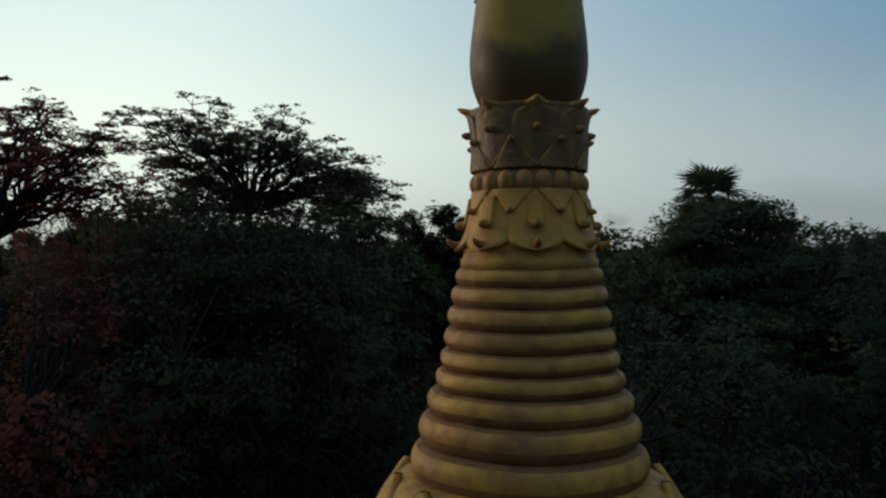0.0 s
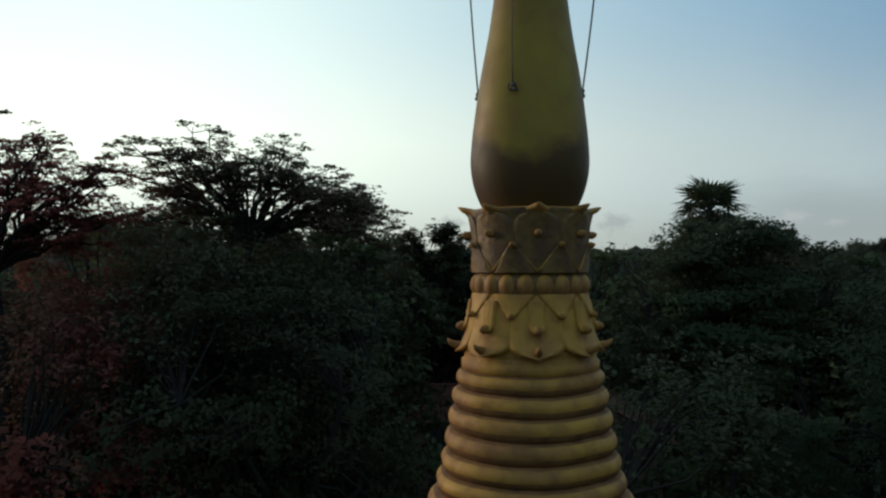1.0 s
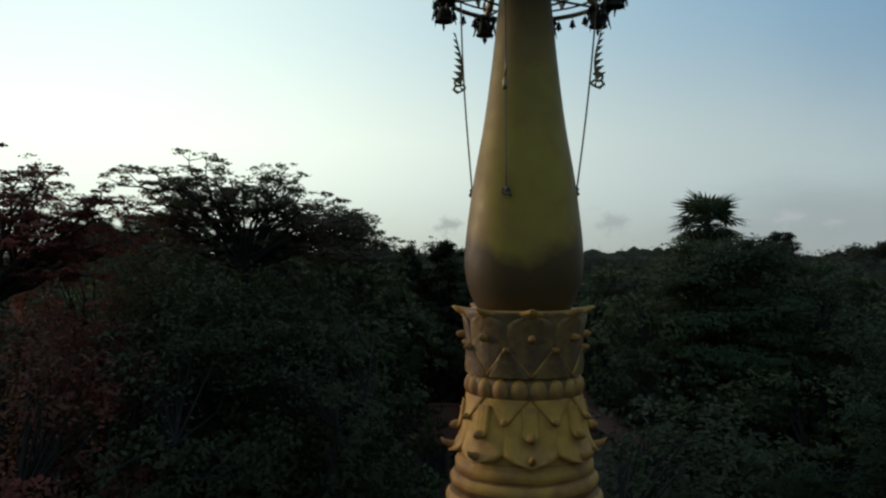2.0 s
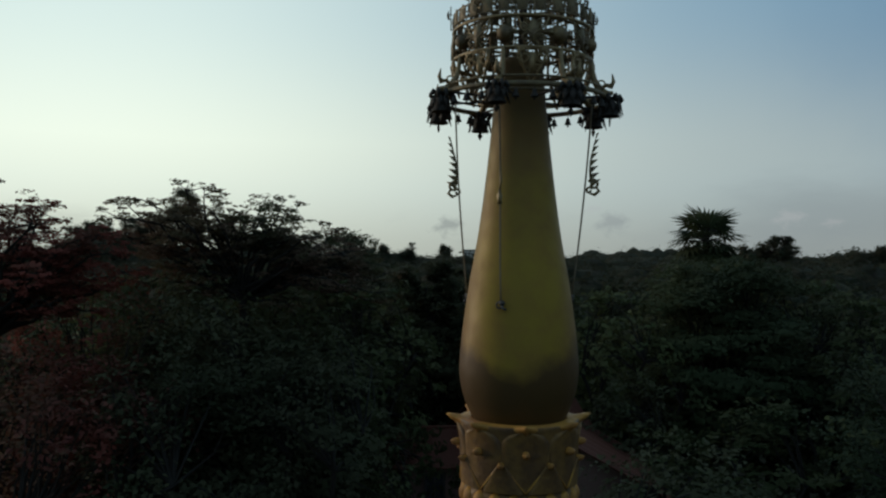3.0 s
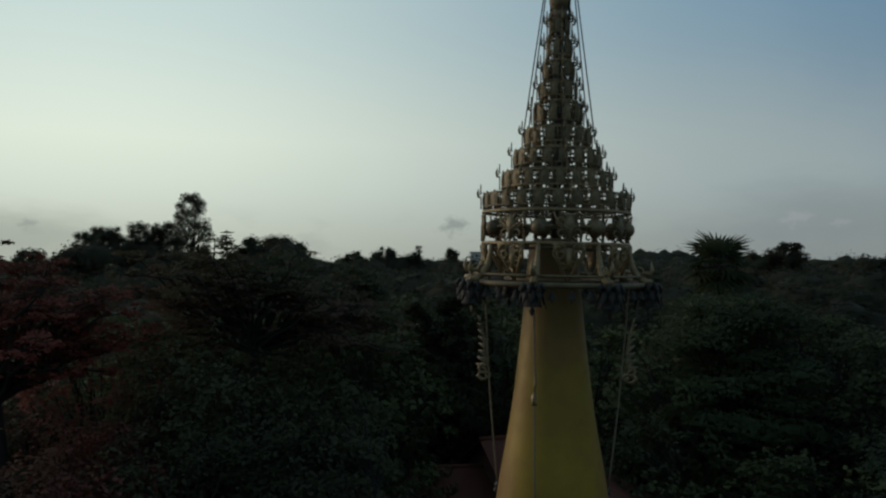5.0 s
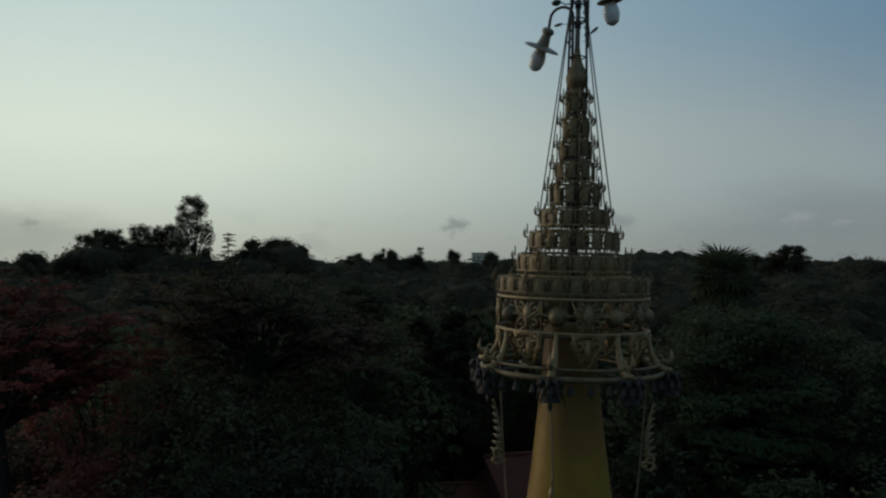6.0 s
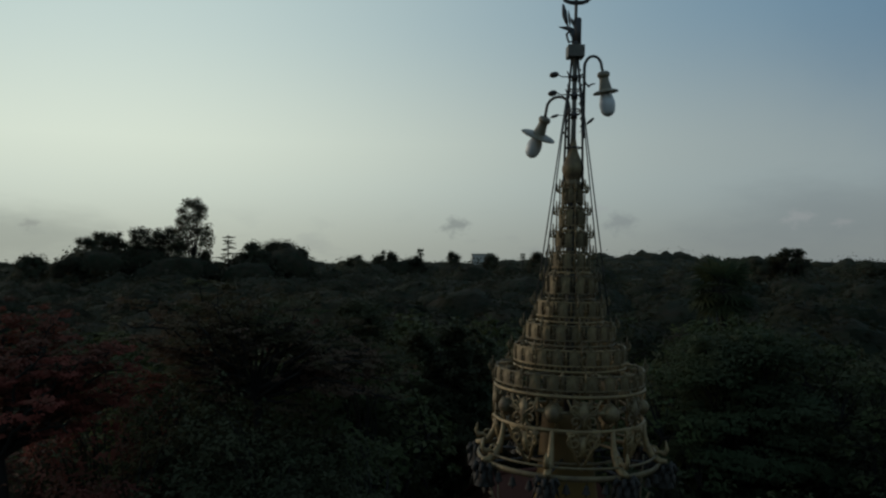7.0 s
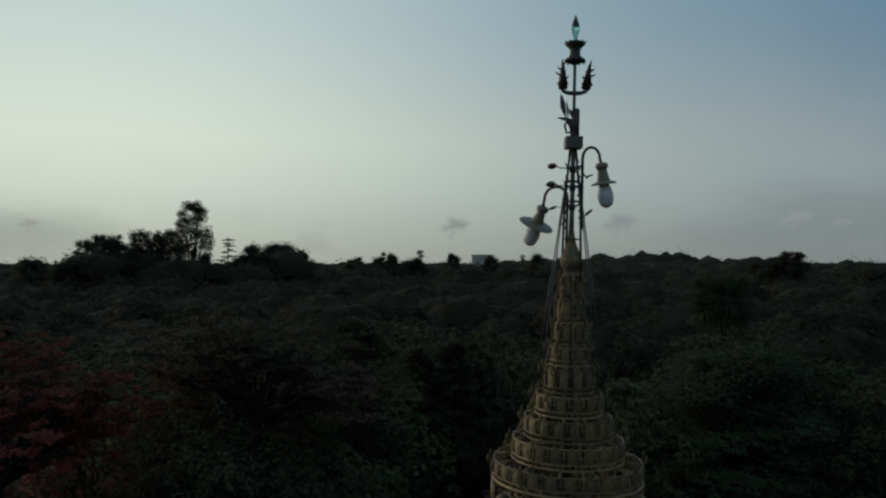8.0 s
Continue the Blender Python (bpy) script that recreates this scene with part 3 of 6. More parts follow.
# the long bud
def stained_gold():
    """Gold paint whose foot is stained dark, with an uneven upper edge."""
    m = material("stained_gold_paint", (0.295, 0.196, 0.024), 0.52, 0.1, gloss=0.2, dark=(0.235, 0.125, 0.03), scale=2.1, amount=0.8, bump=0.06, bump_scale=12,
                 fine=(0.22, 0.11, 0.035), fine_scale=9, fine_amount=0.4)
    n, l = m.node_tree.nodes, m.node_tree.links
    b = n["Principled BSDF"]
    last = b.inputs["Base Color"].links[0].from_socket
    tc = n.new("ShaderNodeTexCoord")
    sep = n.new("ShaderNodeSeparateXYZ")
    l.new(tc.outputs["Object"], sep.inputs[0])
    nz = n.new("ShaderNodeTexNoise")
    nz.inputs["Scale"].default_value, nz.inputs["Detail"].default_value = 3.2, 5
    l.new(tc.outputs["Object"], nz.inputs["Vector"])
    mul = n.new("ShaderNodeMath")
    mul.operation, mul.inputs[1].default_value, mul.inputs[2].default_value = "MULTIPLY_ADD", 0.6, -0.27
    l.new(nz.outputs["Fac"], mul.inputs[0])
    add = n.new("ShaderNodeMath")
    add.operation = "SUBTRACT"
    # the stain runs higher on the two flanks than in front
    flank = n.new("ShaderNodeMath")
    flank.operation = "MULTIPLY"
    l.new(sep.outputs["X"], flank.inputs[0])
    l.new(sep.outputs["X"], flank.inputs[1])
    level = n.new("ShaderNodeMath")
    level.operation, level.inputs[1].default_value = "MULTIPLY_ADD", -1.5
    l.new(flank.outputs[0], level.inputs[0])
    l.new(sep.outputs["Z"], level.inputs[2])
    l.new(level.outputs[0], add.inputs[0])
    l.new(mul.outputs[0], add.inputs[1])
    mr = n.new("ShaderNodeMapRange")
    mr.inputs["From Min"].default_value, mr.inputs["From Max"].default_value = Z + 1.27, Z + 1.46
    mr.inputs["To Min"].default_value, mr.inputs["To Max"].default_value = 0.93, 0.0
    l.new(add.outputs[0], mr.inputs["Value"])
    mix = n.new("ShaderNodeMix")
    mix.data_type = "RGBA"
    mix.inputs["B"].default_value = (0.080, 0.044, 0.018, 1)
    l.new(mr.outputs["Result"], mix.inputs["Factor"])
    l.new(last, mix.inputs["A"])
    # red-brown on the two flanks of the foot, stronger away from the middle
    flank_tint = n.new("ShaderNodeMapRange")
    flank_tint.inputs["From Min"].default_value, flank_tint.inputs["From Max"].default_value = 0.05, 0.16
    flank_tint.inputs["To Max"].default_value = 0.75
    l.new(flank.outputs[0], flank_tint.inputs["Value"])
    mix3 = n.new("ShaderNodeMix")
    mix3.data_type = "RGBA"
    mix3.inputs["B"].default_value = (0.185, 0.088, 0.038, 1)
    l.new(flank_tint.outputs["Result"], mix3.inputs["Factor"])
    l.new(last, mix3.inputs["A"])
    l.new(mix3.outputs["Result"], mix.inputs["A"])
    # brown tarnish round the tip, where the crown is fixed, with the crown's shade painted in
    tip = n.new("ShaderNodeMapRange")
    tip.inputs["From Min"].default_value, tip.inputs["From Max"].default_value = Z + 2.15, Z + 3.25
    tip.inputs["To Max"].default_value = 0.85
    l.new(add.outputs[0], tip.inputs["Value"])
    mix2 = n.new("ShaderNodeMix")
    mix2.data_type = "RGBA"
    mix2.inputs["B"].default_value = (0.110, 0.064, 0.028, 1)
    l.new(tip.outputs["Result"], mix2.inputs["Factor"])
    l.new(mix.outputs["Result"], mix2.inputs["A"])
    l.new(mix2.outputs["Result"], b.inputs["Base Color"])
    return m


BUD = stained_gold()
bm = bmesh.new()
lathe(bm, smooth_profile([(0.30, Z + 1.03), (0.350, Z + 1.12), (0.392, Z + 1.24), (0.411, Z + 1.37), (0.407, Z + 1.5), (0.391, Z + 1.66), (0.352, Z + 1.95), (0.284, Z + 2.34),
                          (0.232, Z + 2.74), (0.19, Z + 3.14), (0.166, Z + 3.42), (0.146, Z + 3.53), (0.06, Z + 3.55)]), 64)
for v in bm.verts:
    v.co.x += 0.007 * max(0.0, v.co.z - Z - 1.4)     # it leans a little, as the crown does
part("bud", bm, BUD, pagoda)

# ---- the openwork umbrella crown ----
TOP = Matrix.Translation((0.028, 0, Z + 3.48)) @ Matrix.Rotation(radians(0.6), 4, "X") @ Matrix.Rotation(radians(1.2), 4, "Y") @ Matrix.Translation((0, 0, -3.5))   # it leans a little
hti = thing("umbrella_crown", "tiered openwork umbrella crown of tarnished gilt metal", "spire ornament")
hti.matrix_basis = TOP
AZ0 = -20.5      # the azimuth of the first ball, degrees from the front towards the right


def about(az, r, z):
    """A frame at azimuth az on radius r: local -y points outwards."""
    return pose(0, 0, z, 0, 0, az) @ Matrix.Translation((0, -r, 0))


R_DRUM, Z_LOW, Z_HIGH = 0.484, 3.53, 3.735
bm = bmesh.new()
lathe(bm, [(0.03, 3.4), (0.03, 5.05)], 12, close=True)
part("core_pole", bm, IRON, hti)

drum = part("drum_rail", hoop(bmesh.new(), R_DRUM, Z_LOW, 0.011), GILT_LIGHT, hti)
part("drum_rail", hoop(bmesh.new(), R_DRUM, Z_HIGH, 0.011), GILT_LIGHT, hti)
part("inner_hoop", hoop(bmesh.new(), R_DRUM - 0.05, (Z_LOW + Z_HIGH) / 2, 0.008), GILT, hti)
bm = bmesh.new()
ball(bm, (0, 0, 0), 0.050, 18, 12)
tube(bm, [(-0.12, 0.03, 0), (-0.08, 0.005, 0.008), (0, 0, 0), (0.08, 0.005, 0.008), (0.12, 0.03, 0)], [0.004, 0.012, 0.012, 0.012, 0.004], 6)
hoop_disc = [(0.058 * math.cos(math.tau * i / 16) * (1 + 0.12 * (i % 2)), 0.058 * math.sin(math.tau * i / 16) * (1 + 0.12 * (i % 2))) for i in range(16)]
plate(bm, hoop_disc, 0.012, Matrix.Translation((0, 0.02, 0)))
boss = part("ball_boss", bm, GILT, hti)
for i in range(8):
    m = about(AZ0 + 45 * i, R_DRUM - 0.016, 3.628)
    if i == 0:
        boss.matrix_basis = m
    else:
        share("ball_boss", boss, hti, m)


def scroll(bm, cx, cz, r, turns, start, thick, y=0.0, flip=1, m=Matrix()):
    pts, n = [], int(10 * turns) + 2
    for i in range(n):
        t = i / (n - 1)
        a = start + flip * math.tau * turns * t
        rr = r * (1 - 0.8 * t)
        pts.append(m @ Vector((cx + rr * math.cos(a), y, cz + rr * math.sin(a))))
    tube(bm, pts, thick, 5)


# filigree panels between the bosses
bm = bmesh.new()
for sx in (-1, 1):
    scroll(bm, sx * 0.055, 0.03, 0.05, 1.3, math.pi / 2, 0.007, flip=sx)
    scroll(bm, sx * 0.05, -0.045, 0.042, 1.2, -math.pi / 2, 0.007, flip=-sx)
    tube(bm, [(sx * 0.10, 0, 0.09), (sx * 0.075, 0.0, 0.03), (0, -0.01, -0.02), (0, -0.01, -0.09)], 0.007, 5)
plate(bm, [(0.055, 0.07), (0.045, 0.02), (0.03, -0.02), (0.018, -0.05), (0, -0.08), (-0.018, -0.05), (-0.03, -0.02), (-0.045, 0.02), (-0.055, 0.07)], 0.005, Matrix.Translation((0, 0.012, 0)))
plate(bm, [(0, 0.085), (0.035, 0.03), (0.028, -0.03), (0, -0.085), (-0.028, -0.03), (-0.035, 0.03)], 0.012, bulge=0.012)
fili = part("filigree_panel", bm, GILT, hti)
for i in range(8):
    m = about(AZ0 + 22.5 + 45 * i, R_DRUM, 3.632)
    if i == 0:
        fili.matrix_basis = m
    else:
        share("filigree_panel", fili, hti, m)

# inner lattice of strips and scrolls behind the drum
bm = bmesh.new()
plate(bm, [(-0.012, -0.13), (0.012, -0.13), (0.008, -0.05), (0.022, 0.0), (0.008, 0.05), (0.012, 0.13), (-0.012, 0.13), (-0.008, 0.05), (-0.022, 0.0), (-0.008, -0.05)], 0.005, bulge=0.005)
strip = part("lattice_strip", bm, GILT, hti)
for i in range(22):
    m = about(AZ0 + 360 * i / 22, 0.40 if i % 2 else 0.37, 3.625)
    if i == 0:
        strip.matrix_basis = m
    else:
        share("lattice_strip", strip, hti, m)
for rr, zz in ((0.40, 3.50), (0.40, 3.75), (0.37, 3.62)):
    part("inner_hoop", hoop(bmesh.new(), rr, zz, 0.008), GILT, hti)

# flared legs under the drum, each with a finial
R_SKIRT, Z_SKIRT = 0.585, 3.275
bm = bmesh.new()
tube(bm, [(0, 0, 3.53), (0, -0.006, 3.46), (0, -0.022, 3.39), (0, -0.055, 3.33), (0, -0.105, 3.295), (0, -0.15, 3.30)], [0.013, 0.016, 0.021, 0.026, 0.025, 0.012], 8)
tube(bm, [(0, -0.06, 3.33), (0, -0.10, 3.355), (0, -0.135, 3.345), (0, -0.15, 3.375), (0, -0.14, 3.43)], [0.012, 0.014, 0.02, 0.014, 0.003], 6)
scroll(bm, 0, 0, 0.035, 1.1, 0, 0.006, m=Matrix.Translation((0, -0.07, 3.36)) @ Matrix.Rotation(radians(90), 4, "Z"))
leg = part("flared_leg", bm, GILT_LIGHT, hti)
for i in range(8):
    m = about(AZ0 + 45 * i, R_DRUM, 0)
    if i == 0:
        leg.matrix_basis = m
    else:
        share("flared_leg", leg, hti, m)
bm = bmesh.new()
tri = [(0.092, 0.0), (0.072, -0.05), (0.076, -0.075), (0.044, -0.115), (0.036, -0.15), (0.0, -0.195), (-0.036, -0.15), (-0.044, -0.115), (-0.076, -0.075), (-0.072, -0.05), (-0.092, 0.0)]
tube(bm, [(x, 0, z) for x, z in tri + tri[:1]], 0.007, 5)
plate(bm, [(x * 0.62, z * 0.7 - 0.02) for x, z in tri], 0.004)
plate(bm, [(0, -0.03), (0.024, -0.075), (0.016, -0.12), (0, -0.16), (-0.016, -0.12), (-0.024, -0.075)], 0.012, bulge=0.016)
tube(bm, [(-0.092, 0, -0.002), (0.092, 0, -0.002)], 0.008, 5)
for sx in (-1, 1):
    scroll(bm, sx * 0.03, -0.115, 0.026, 1.1, 0.4, 0.005, -0.006, sx)
    scroll(bm, sx * 0.045, -0.02, 0.024, 1.1, 2.0, 0.005, -0.006, sx)
    scroll(bm, sx * 0.05, -0.05, 0.045, 1.2, math.pi / 2, 0.006, -0.012, -sx)
    tube(bm, [(sx * 0.08, -0.005, 0), (sx * 0.06, -0.01, -0.08), (0, -0.01, -0.22)], 0.007, 5)
pend = part("filigree_pendant", bm, GILT_LIGHT, hti)
for i in range(8):
    m = about(AZ0 + 22.5 + 45 * i, R_DRUM, 3.52) @ pose(0, 0, 0, 14, 0, 0) @ Matrix.Diagonal((1.12, 1, 1.1, 1))
    if i == 0:
        pend.matrix_basis = m
    else:
        share("filigree_pendant", pend, hti, m)
part("skirt_hoop", hoop(bmesh.new(), R_SKIRT, Z_SKIRT, 0.012, flat=1.5), GILT, hti)
part("skirt_hoop", hoop(bmesh.new(), R_SKIRT - 0.02, Z_SKIRT + 0.055, 0.008), GILT, hti)
part("inner_hoop", hoop(bmesh.new(), 0.33, Z_SKIRT + 0.02, 0.010), GILT, hti)
bm = bmesh.new()
tube(bm, [(0, -0.16, 0), (0, -0.60, 0)], 0.009, 6)
spoke = part("spoke", bm, IRON, hti)
round_about(spoke, hti, 8, AZ0, Z_SKIRT + 0.005, "spoke")
# tiers: radius, height of the lower rail, height of the wall, count of plaques
TIERS = [(0.484, 3.735, 0.130, 26), (0.362, 3.867, 0.140, 22), (0.285, 4.015, 0.138, 18), (0.217, 4.160, 0.138, 14), (0.158, 4.305, 0.160, 11), (0.124, 4.475, 0.128, 9),
         (0.102, 4.610, 0.132, 8), (0.082, 4.750, 0.145, 7), (0.064, 4.905, 0.135, 6)]
for k, (r, z, h, n) in enumerate(TIERS):
    bm = bmesh.new()
    hoop(bm, r, z, 0.008 if k else 0.006, 56, 6)
    hoop(bm, r + 0.002, z + 0.034, 0.006, 56, 6)
    hoop(bm, r - 0.003, z + h * 0.92, 0.007, 56, 6, 0.8)
    hoop(bm, r - 0.030, z + h * 0.5, 0.005, 48, 5)
    below = TIERS[k - 1][0] if k else r
    for i in range(12):
        a = math.tau * (i + 0.5) / 12
        if k:
            tube(bm, [(r * math.cos(a), r * math.sin(a), z), (below * 0.96 * math.cos(a), below * 0.96 * math.sin(a), z - 0.012)], 0.006, 5)
    # balusters of the double rail, and uprights behind the plaques
    for i in range(n * 3):
        a = math.tau * (i + 0.25) / (n * 3)
        tube(bm, [(r * math.cos(a), r * math.sin(a), z), (r * math.cos(a), r * math.sin(a), z + 0.034)], 0.004, 4)
    for i in range(n):
        a = math.tau * (i + 0.5) / n - radians(90 - AZ0)
        q = r - 0.004
        tube(bm, [(q * math.cos(a), q * math.sin(a), z + 0.03), (q * math.cos(a), q * math.sin(a), z + h * 0.94)], 0.0045, 5)
    tier = part("tier", bm, GILT_LIGHT if k % 2 else GILT, hti)
    # a plaque: an upright panel with a raised field and a small finial
    w = math.tau * r / n * 0.66
    bm = bmesh.new()
    half_out = [(0.50, 0.0), (0.50, 0.10), (0.46, 0.13), (0.46, 0.74), (0.50, 0.78), (0.50, 0.86), (0.26, 0.90), (0.10, 0.95), (0.13, 1.02), (0.05, 1.10)]
    out = [(x * w, 0.030 + y * (h - 0.035)) for x, y in half_out]
    out = [(-x, y) for x, y in out] + out[::-1]
    plate(bm, out[::-1], 0.008)
    field = [(x * w, 0.034 + y * h) for x, y in ((-0.30, 0.06), (0.30, 0.06), (0.30, 0.42), (0.16, 0.54), (0.0, 0.60), (-0.16, 0.54), (-0.30, 0.42))]
    plate(bm, field, 0.014, bulge=0.005)
    pl = part("plaque", bm, GILT, tier, smooth=False)
    for i in range(n):
        m = about(AZ0 + 360 * i / n, r, z)
        if i == 0:
            pl.matrix_basis = m
        else:
            share("plaque", pl, tier, m)
    # inner screen of scrolls, seen through the gaps
    if k < 6:
        bm = bmesh.new()
        scroll(bm, 0.0, 0.03, 0.022, 1.3, math.pi / 2, 0.0045)
        scroll(bm, 0.0, -0.018, 0.018, 1.2, -math.pi / 2, 0.0045, flip=-1)
        tube(bm, [(0, 0.002, -0.05), (0.008, 0.002, 0.0), (0, 0.002, 0.06)], 0.004, 4)
        sc = part("inner_scroll", bm, GILT, tier)
        for i in range(n):
            m = about(AZ0 + 360 * (i + 0.5) / n, r - 0.034, z + h * 0.5)
            if i == 0:
                sc.matrix_basis = m
            else:
                share("inner_scroll", sc, tier, m)
    # rods with a hooked finial, standing off the wall over each pendant
    bm = bmesh.new()
    tube(bm, [(0, 0.012, 0.02), (0, -0.018, 0.02), (0, -0.020, h * 0.8)], [0.004, 0.005, 0.004], 5)
    tube(bm, [(0, -0.020, h * 0.72), (0, -0.038, h * 0.76), (0, -0.044, h * 0.76 + 0.026), (0, -0.036, h * 0.76 + 0.056)], [0.005, 0.008, 0.007, 0.002], 5)
    scroll(bm, 0, 0, 0.015, 1.1, 0, 0.0042, m=Matrix.Translation((0, -0.030, h * 0.76 + 0.022)) @ Matrix.Rotation(radians(90), 4, "Z"))
    plate(bm, [(-0.010, h * 0.80 + 0.03), (0.010, h * 0.80 + 0.03), (0.006, h * 0.80 + 0.052), (0.0, h * 0.80 + 0.080), (-0.006, h * 0.80 + 0.052)], 0.007, Matrix.Translation((0, -0.022, 0)))
    f = part("hooked_finial", bm, GILT, tier)
    for i in range(8):
        m = about(AZ0 + 22.5 + 45 * i, r, z)
        if i == 0:
            f.matrix_basis = m
        else:
            share("hooked_finial", f, tier, m)

# bulb finial and mast
bm = bmesh.new()
lathe(bm, smooth_profile([(0.05, 5.02), (0.06, 5.06), (0.05, 5.085), (0.068, 5.13), (0.072, 5.17), (0.053, 5.22), (0.03, 5.28), (0.016, 5.36)]), 20)
part("bulb_finial", bm, GILT, hti)
bm = bmesh.new()
tube(bm, [(0, 0, 5.0), (0, 0, 5.9)], 0.016, 10)
tube(bm, [(0, 0, 5.95), (0, 0, 6.53)], 0.011, 10)
part("mast", bm, BOX_GREY, hti, "dull grey-green mast tube")
for az_, r0, r1 in ((50, 0.075, 0.02), (-95, 0.06, 0.02), (175, 0.07, 0.02)):
    bm = bmesh.new()
    a = about(az_, 0, 0)
    tube(bm, [a @ Vector((0, -r0, 5.02)), a @ Vector((0, -r0 * 0.85, 5.5)), a @ Vector((0, -r1, 5.9))], 0.008, 6)
    part("stay_rod", bm, IRON, hti)
# wire wound loosely about the rods
for az_, r0, r1, z0, z1 in ((50, 0.066, 0.034, 5.42, 5.82), (-95, 0.054, 0.032, 5.36, 5.78)):
    a, wound = about(az_, 0, 0), []
    for i in range(49):
        t = i / 48
        q = math.tau * 8 * t
        g = 0.011 + 0.003 * math.sin(q * 0.37)
        wound.append(a @ Vector((g * math.cos(q), -(r0 + (r1 - r0) * t) + g * math.sin(q), z0 + (z1 - z0) * t)))
    part("wound_wire", tube(bmesh.new(), wound, 0.0035, 5), IRON, hti)
# curved brackets that hold the rods to the mast, and a bent hook
for zz, w in ((5.775, 0.052), (5.655, 0.060), (5.525, 0.050)):
    bm = bmesh.new()
    tube(bm, [(-w, -0.012, zz + 0.030), (-w * 0.86, -0.022, zz + 0.006), (-w * 0.45, -0.030, zz - 0.012), (0, -0.028, zz - 0.016), (w * 0.5, -0.028, zz - 0.008), (w * 0.9, -0.018, zz + 0.010), (w * 1.15, -0.010, zz + 0.012)], [0.003, 0.006, 0.007, 0.008, 0.007, 0.006, 0.003], 6)
    tube(bm, [(0, 0, zz - 0.034), (0, 0, zz + 0.006)], 0.021, 12)
    part("bracket", bm, IRON, hti)
part("hook", tube(bmesh.new(), [(0.045, -0.01, 5.775), (0.062, -0.01, 5.750), (0.076, -0.01, 5.722), (0.092, -0.01, 5.708), (0.108, -0.01, 5.720), (0.135, -0.01, 5.728)], [0.003, 0.004, 0.005, 0.009, 0.006, 0.003], 6), IRON, hti)
for zz, r in ((5.3, 0.05), (5.55, 0.045), (5.68, 0.04)):
    part("brace_ring", hoop(bmesh.new(), r, zz, 0.005, 20, 5), IRON, hti)
bm = bmesh.new()
box(bm, (0, 0, 5.935), (0.11, 0.11, 0.078), 0.003)
part("junction_box", bm, BOX_GREY, hti, "dull square box", smooth=False)
# small leaf vanes on thin arms
bm = bmesh.new()
tube(bm, [(0, 0, 0), (0, -0.05, 0.004), (0, -0.075, 0.02)], 0.004, 5)
ball(bm, (0, -0.105, 0.025), 0.033, 10, 6, 0.6)
leafv = part("leaf_vane", bm, IRON, hti)
for i, (az_, zz, tl, slim) in enumerate(((-80, 5.77, 20, 1.0), (-95, 5.655, 20, 1.0), (-75, 5.525, 30, 0.5), (80, 5.40, -30, 0.5))):
    m = about(az_, 0.035, zz) @ pose(0, 0, 0, tl - 10, 0, 0) @ Matrix.Diagonal((slim, 1.0, slim, 1.0))
    if i == 0:
        leafv.matrix_basis = m
    else:
        share("leaf_vane", leafv, hti, m)
# flag vane
bm = bmesh.new()
box(bm, (0.012, 0, 6.07), (0.05, 0.03, 0.19), 0.008)
plate(bm, [(-0.005, 6.09), (-0.05, 6.105), (-0.115, 6.10), (-0.05, 6.085), (-0.03, 6.04), (0, 6.02)], 0.012)
plate(bm, [(-0.048, 6.10), (-0.072, 6.13), (-0.090, 6.17), (-0.093, 6.21), (-0.092, 6.255), (-0.078, 6.245), (-0.060, 6.20), (-0.054, 6.15)], 0.012, bulge=0.006)
plate(bm, [(-0.036, 6.10), (-0.048, 6.14), (-0.052, 6.18), (-0.050, 6.215), (-0.040, 6.18), (-0.034, 6.14)], 0.012)
plate(bm, [(-0.010, 6.10), (-0.030, 6.13), (-0.032, 6.165), (-0.020, 6.15), (0.0, 6.12)], 0.012)
plate(bm, [(0.0, 6.075), (-0.028, 6.085), (-0.030, 6.05), (-0.022, 6.01), (0.0, 6.0)], 0.016)
tube(bm, [(-0.03, 0, 6.09), (-0.06, 0, 6.05), (-0.045, 0, 6.0), (-0.01, 0, 6.01)], 0.008, 6)
ball(bm, (0, 0, 5.99), 0.025, 10, 6)
part("flag_vane", bm, IRON, hti, "dark winged vane")
# fork with two flame-shaped prongs
bm = bmesh.new()
tube(bm, [(-0.080, 0, 6.315), (-0.074, 0, 6.276), (-0.045, 0, 6.266), (0, 0, 6.262), (0.045, 0, 6.266), (0.074, 0, 6.276), (0.080, 0, 6.315)], [0.010, 0.014, 0.014, 0.016, 0.014, 0.014, 0.010], 8)
cro = part("fork", bm, IRON, hti)
bm = bmesh.new()
outer, inner = [], []
for i in range(8):
    t = i / 8
    w = 0.034 * (1 - t) ** 0.55 * (0.8 + 0.2 * math.sin(math.pi * (t + 0.2)))
    outer += [(-w * 0.72, 0.17 * t), (-w * (1.35 if i % 3 == 1 else 1.1), 0.17 * t + 0.018)]
    inner += [(w * 0.66, 0.17 * t + 0.004), (w * (1.1 if i % 2 else 0.9), 0.17 * t + 0.016)]
plate(bm, inner + [(0.004, 0.172), (-0.004, 0.205), (-0.010, 0.170)] + outer[::-1], 0.024, bulge=0.010)
for x, z, dx in ((-0.022, 0.10, -0.030), (-0.016, 0.135, -0.022), (0.018, 0.075, 0.016)):
    tube(bm, [(x, -0.004, z), (x + dx * 0.6, -0.006, z + 0.006), (x + dx, -0.006, z + 0.022)], [0.008, 0.006, 0.001], 5)
pr = part("prong", bm, BELL, cro)
pr.matrix_basis = Matrix.Translation((-0.072, 0, 6.285)) @ pose(0, 0, 0, 0, -2, 0)
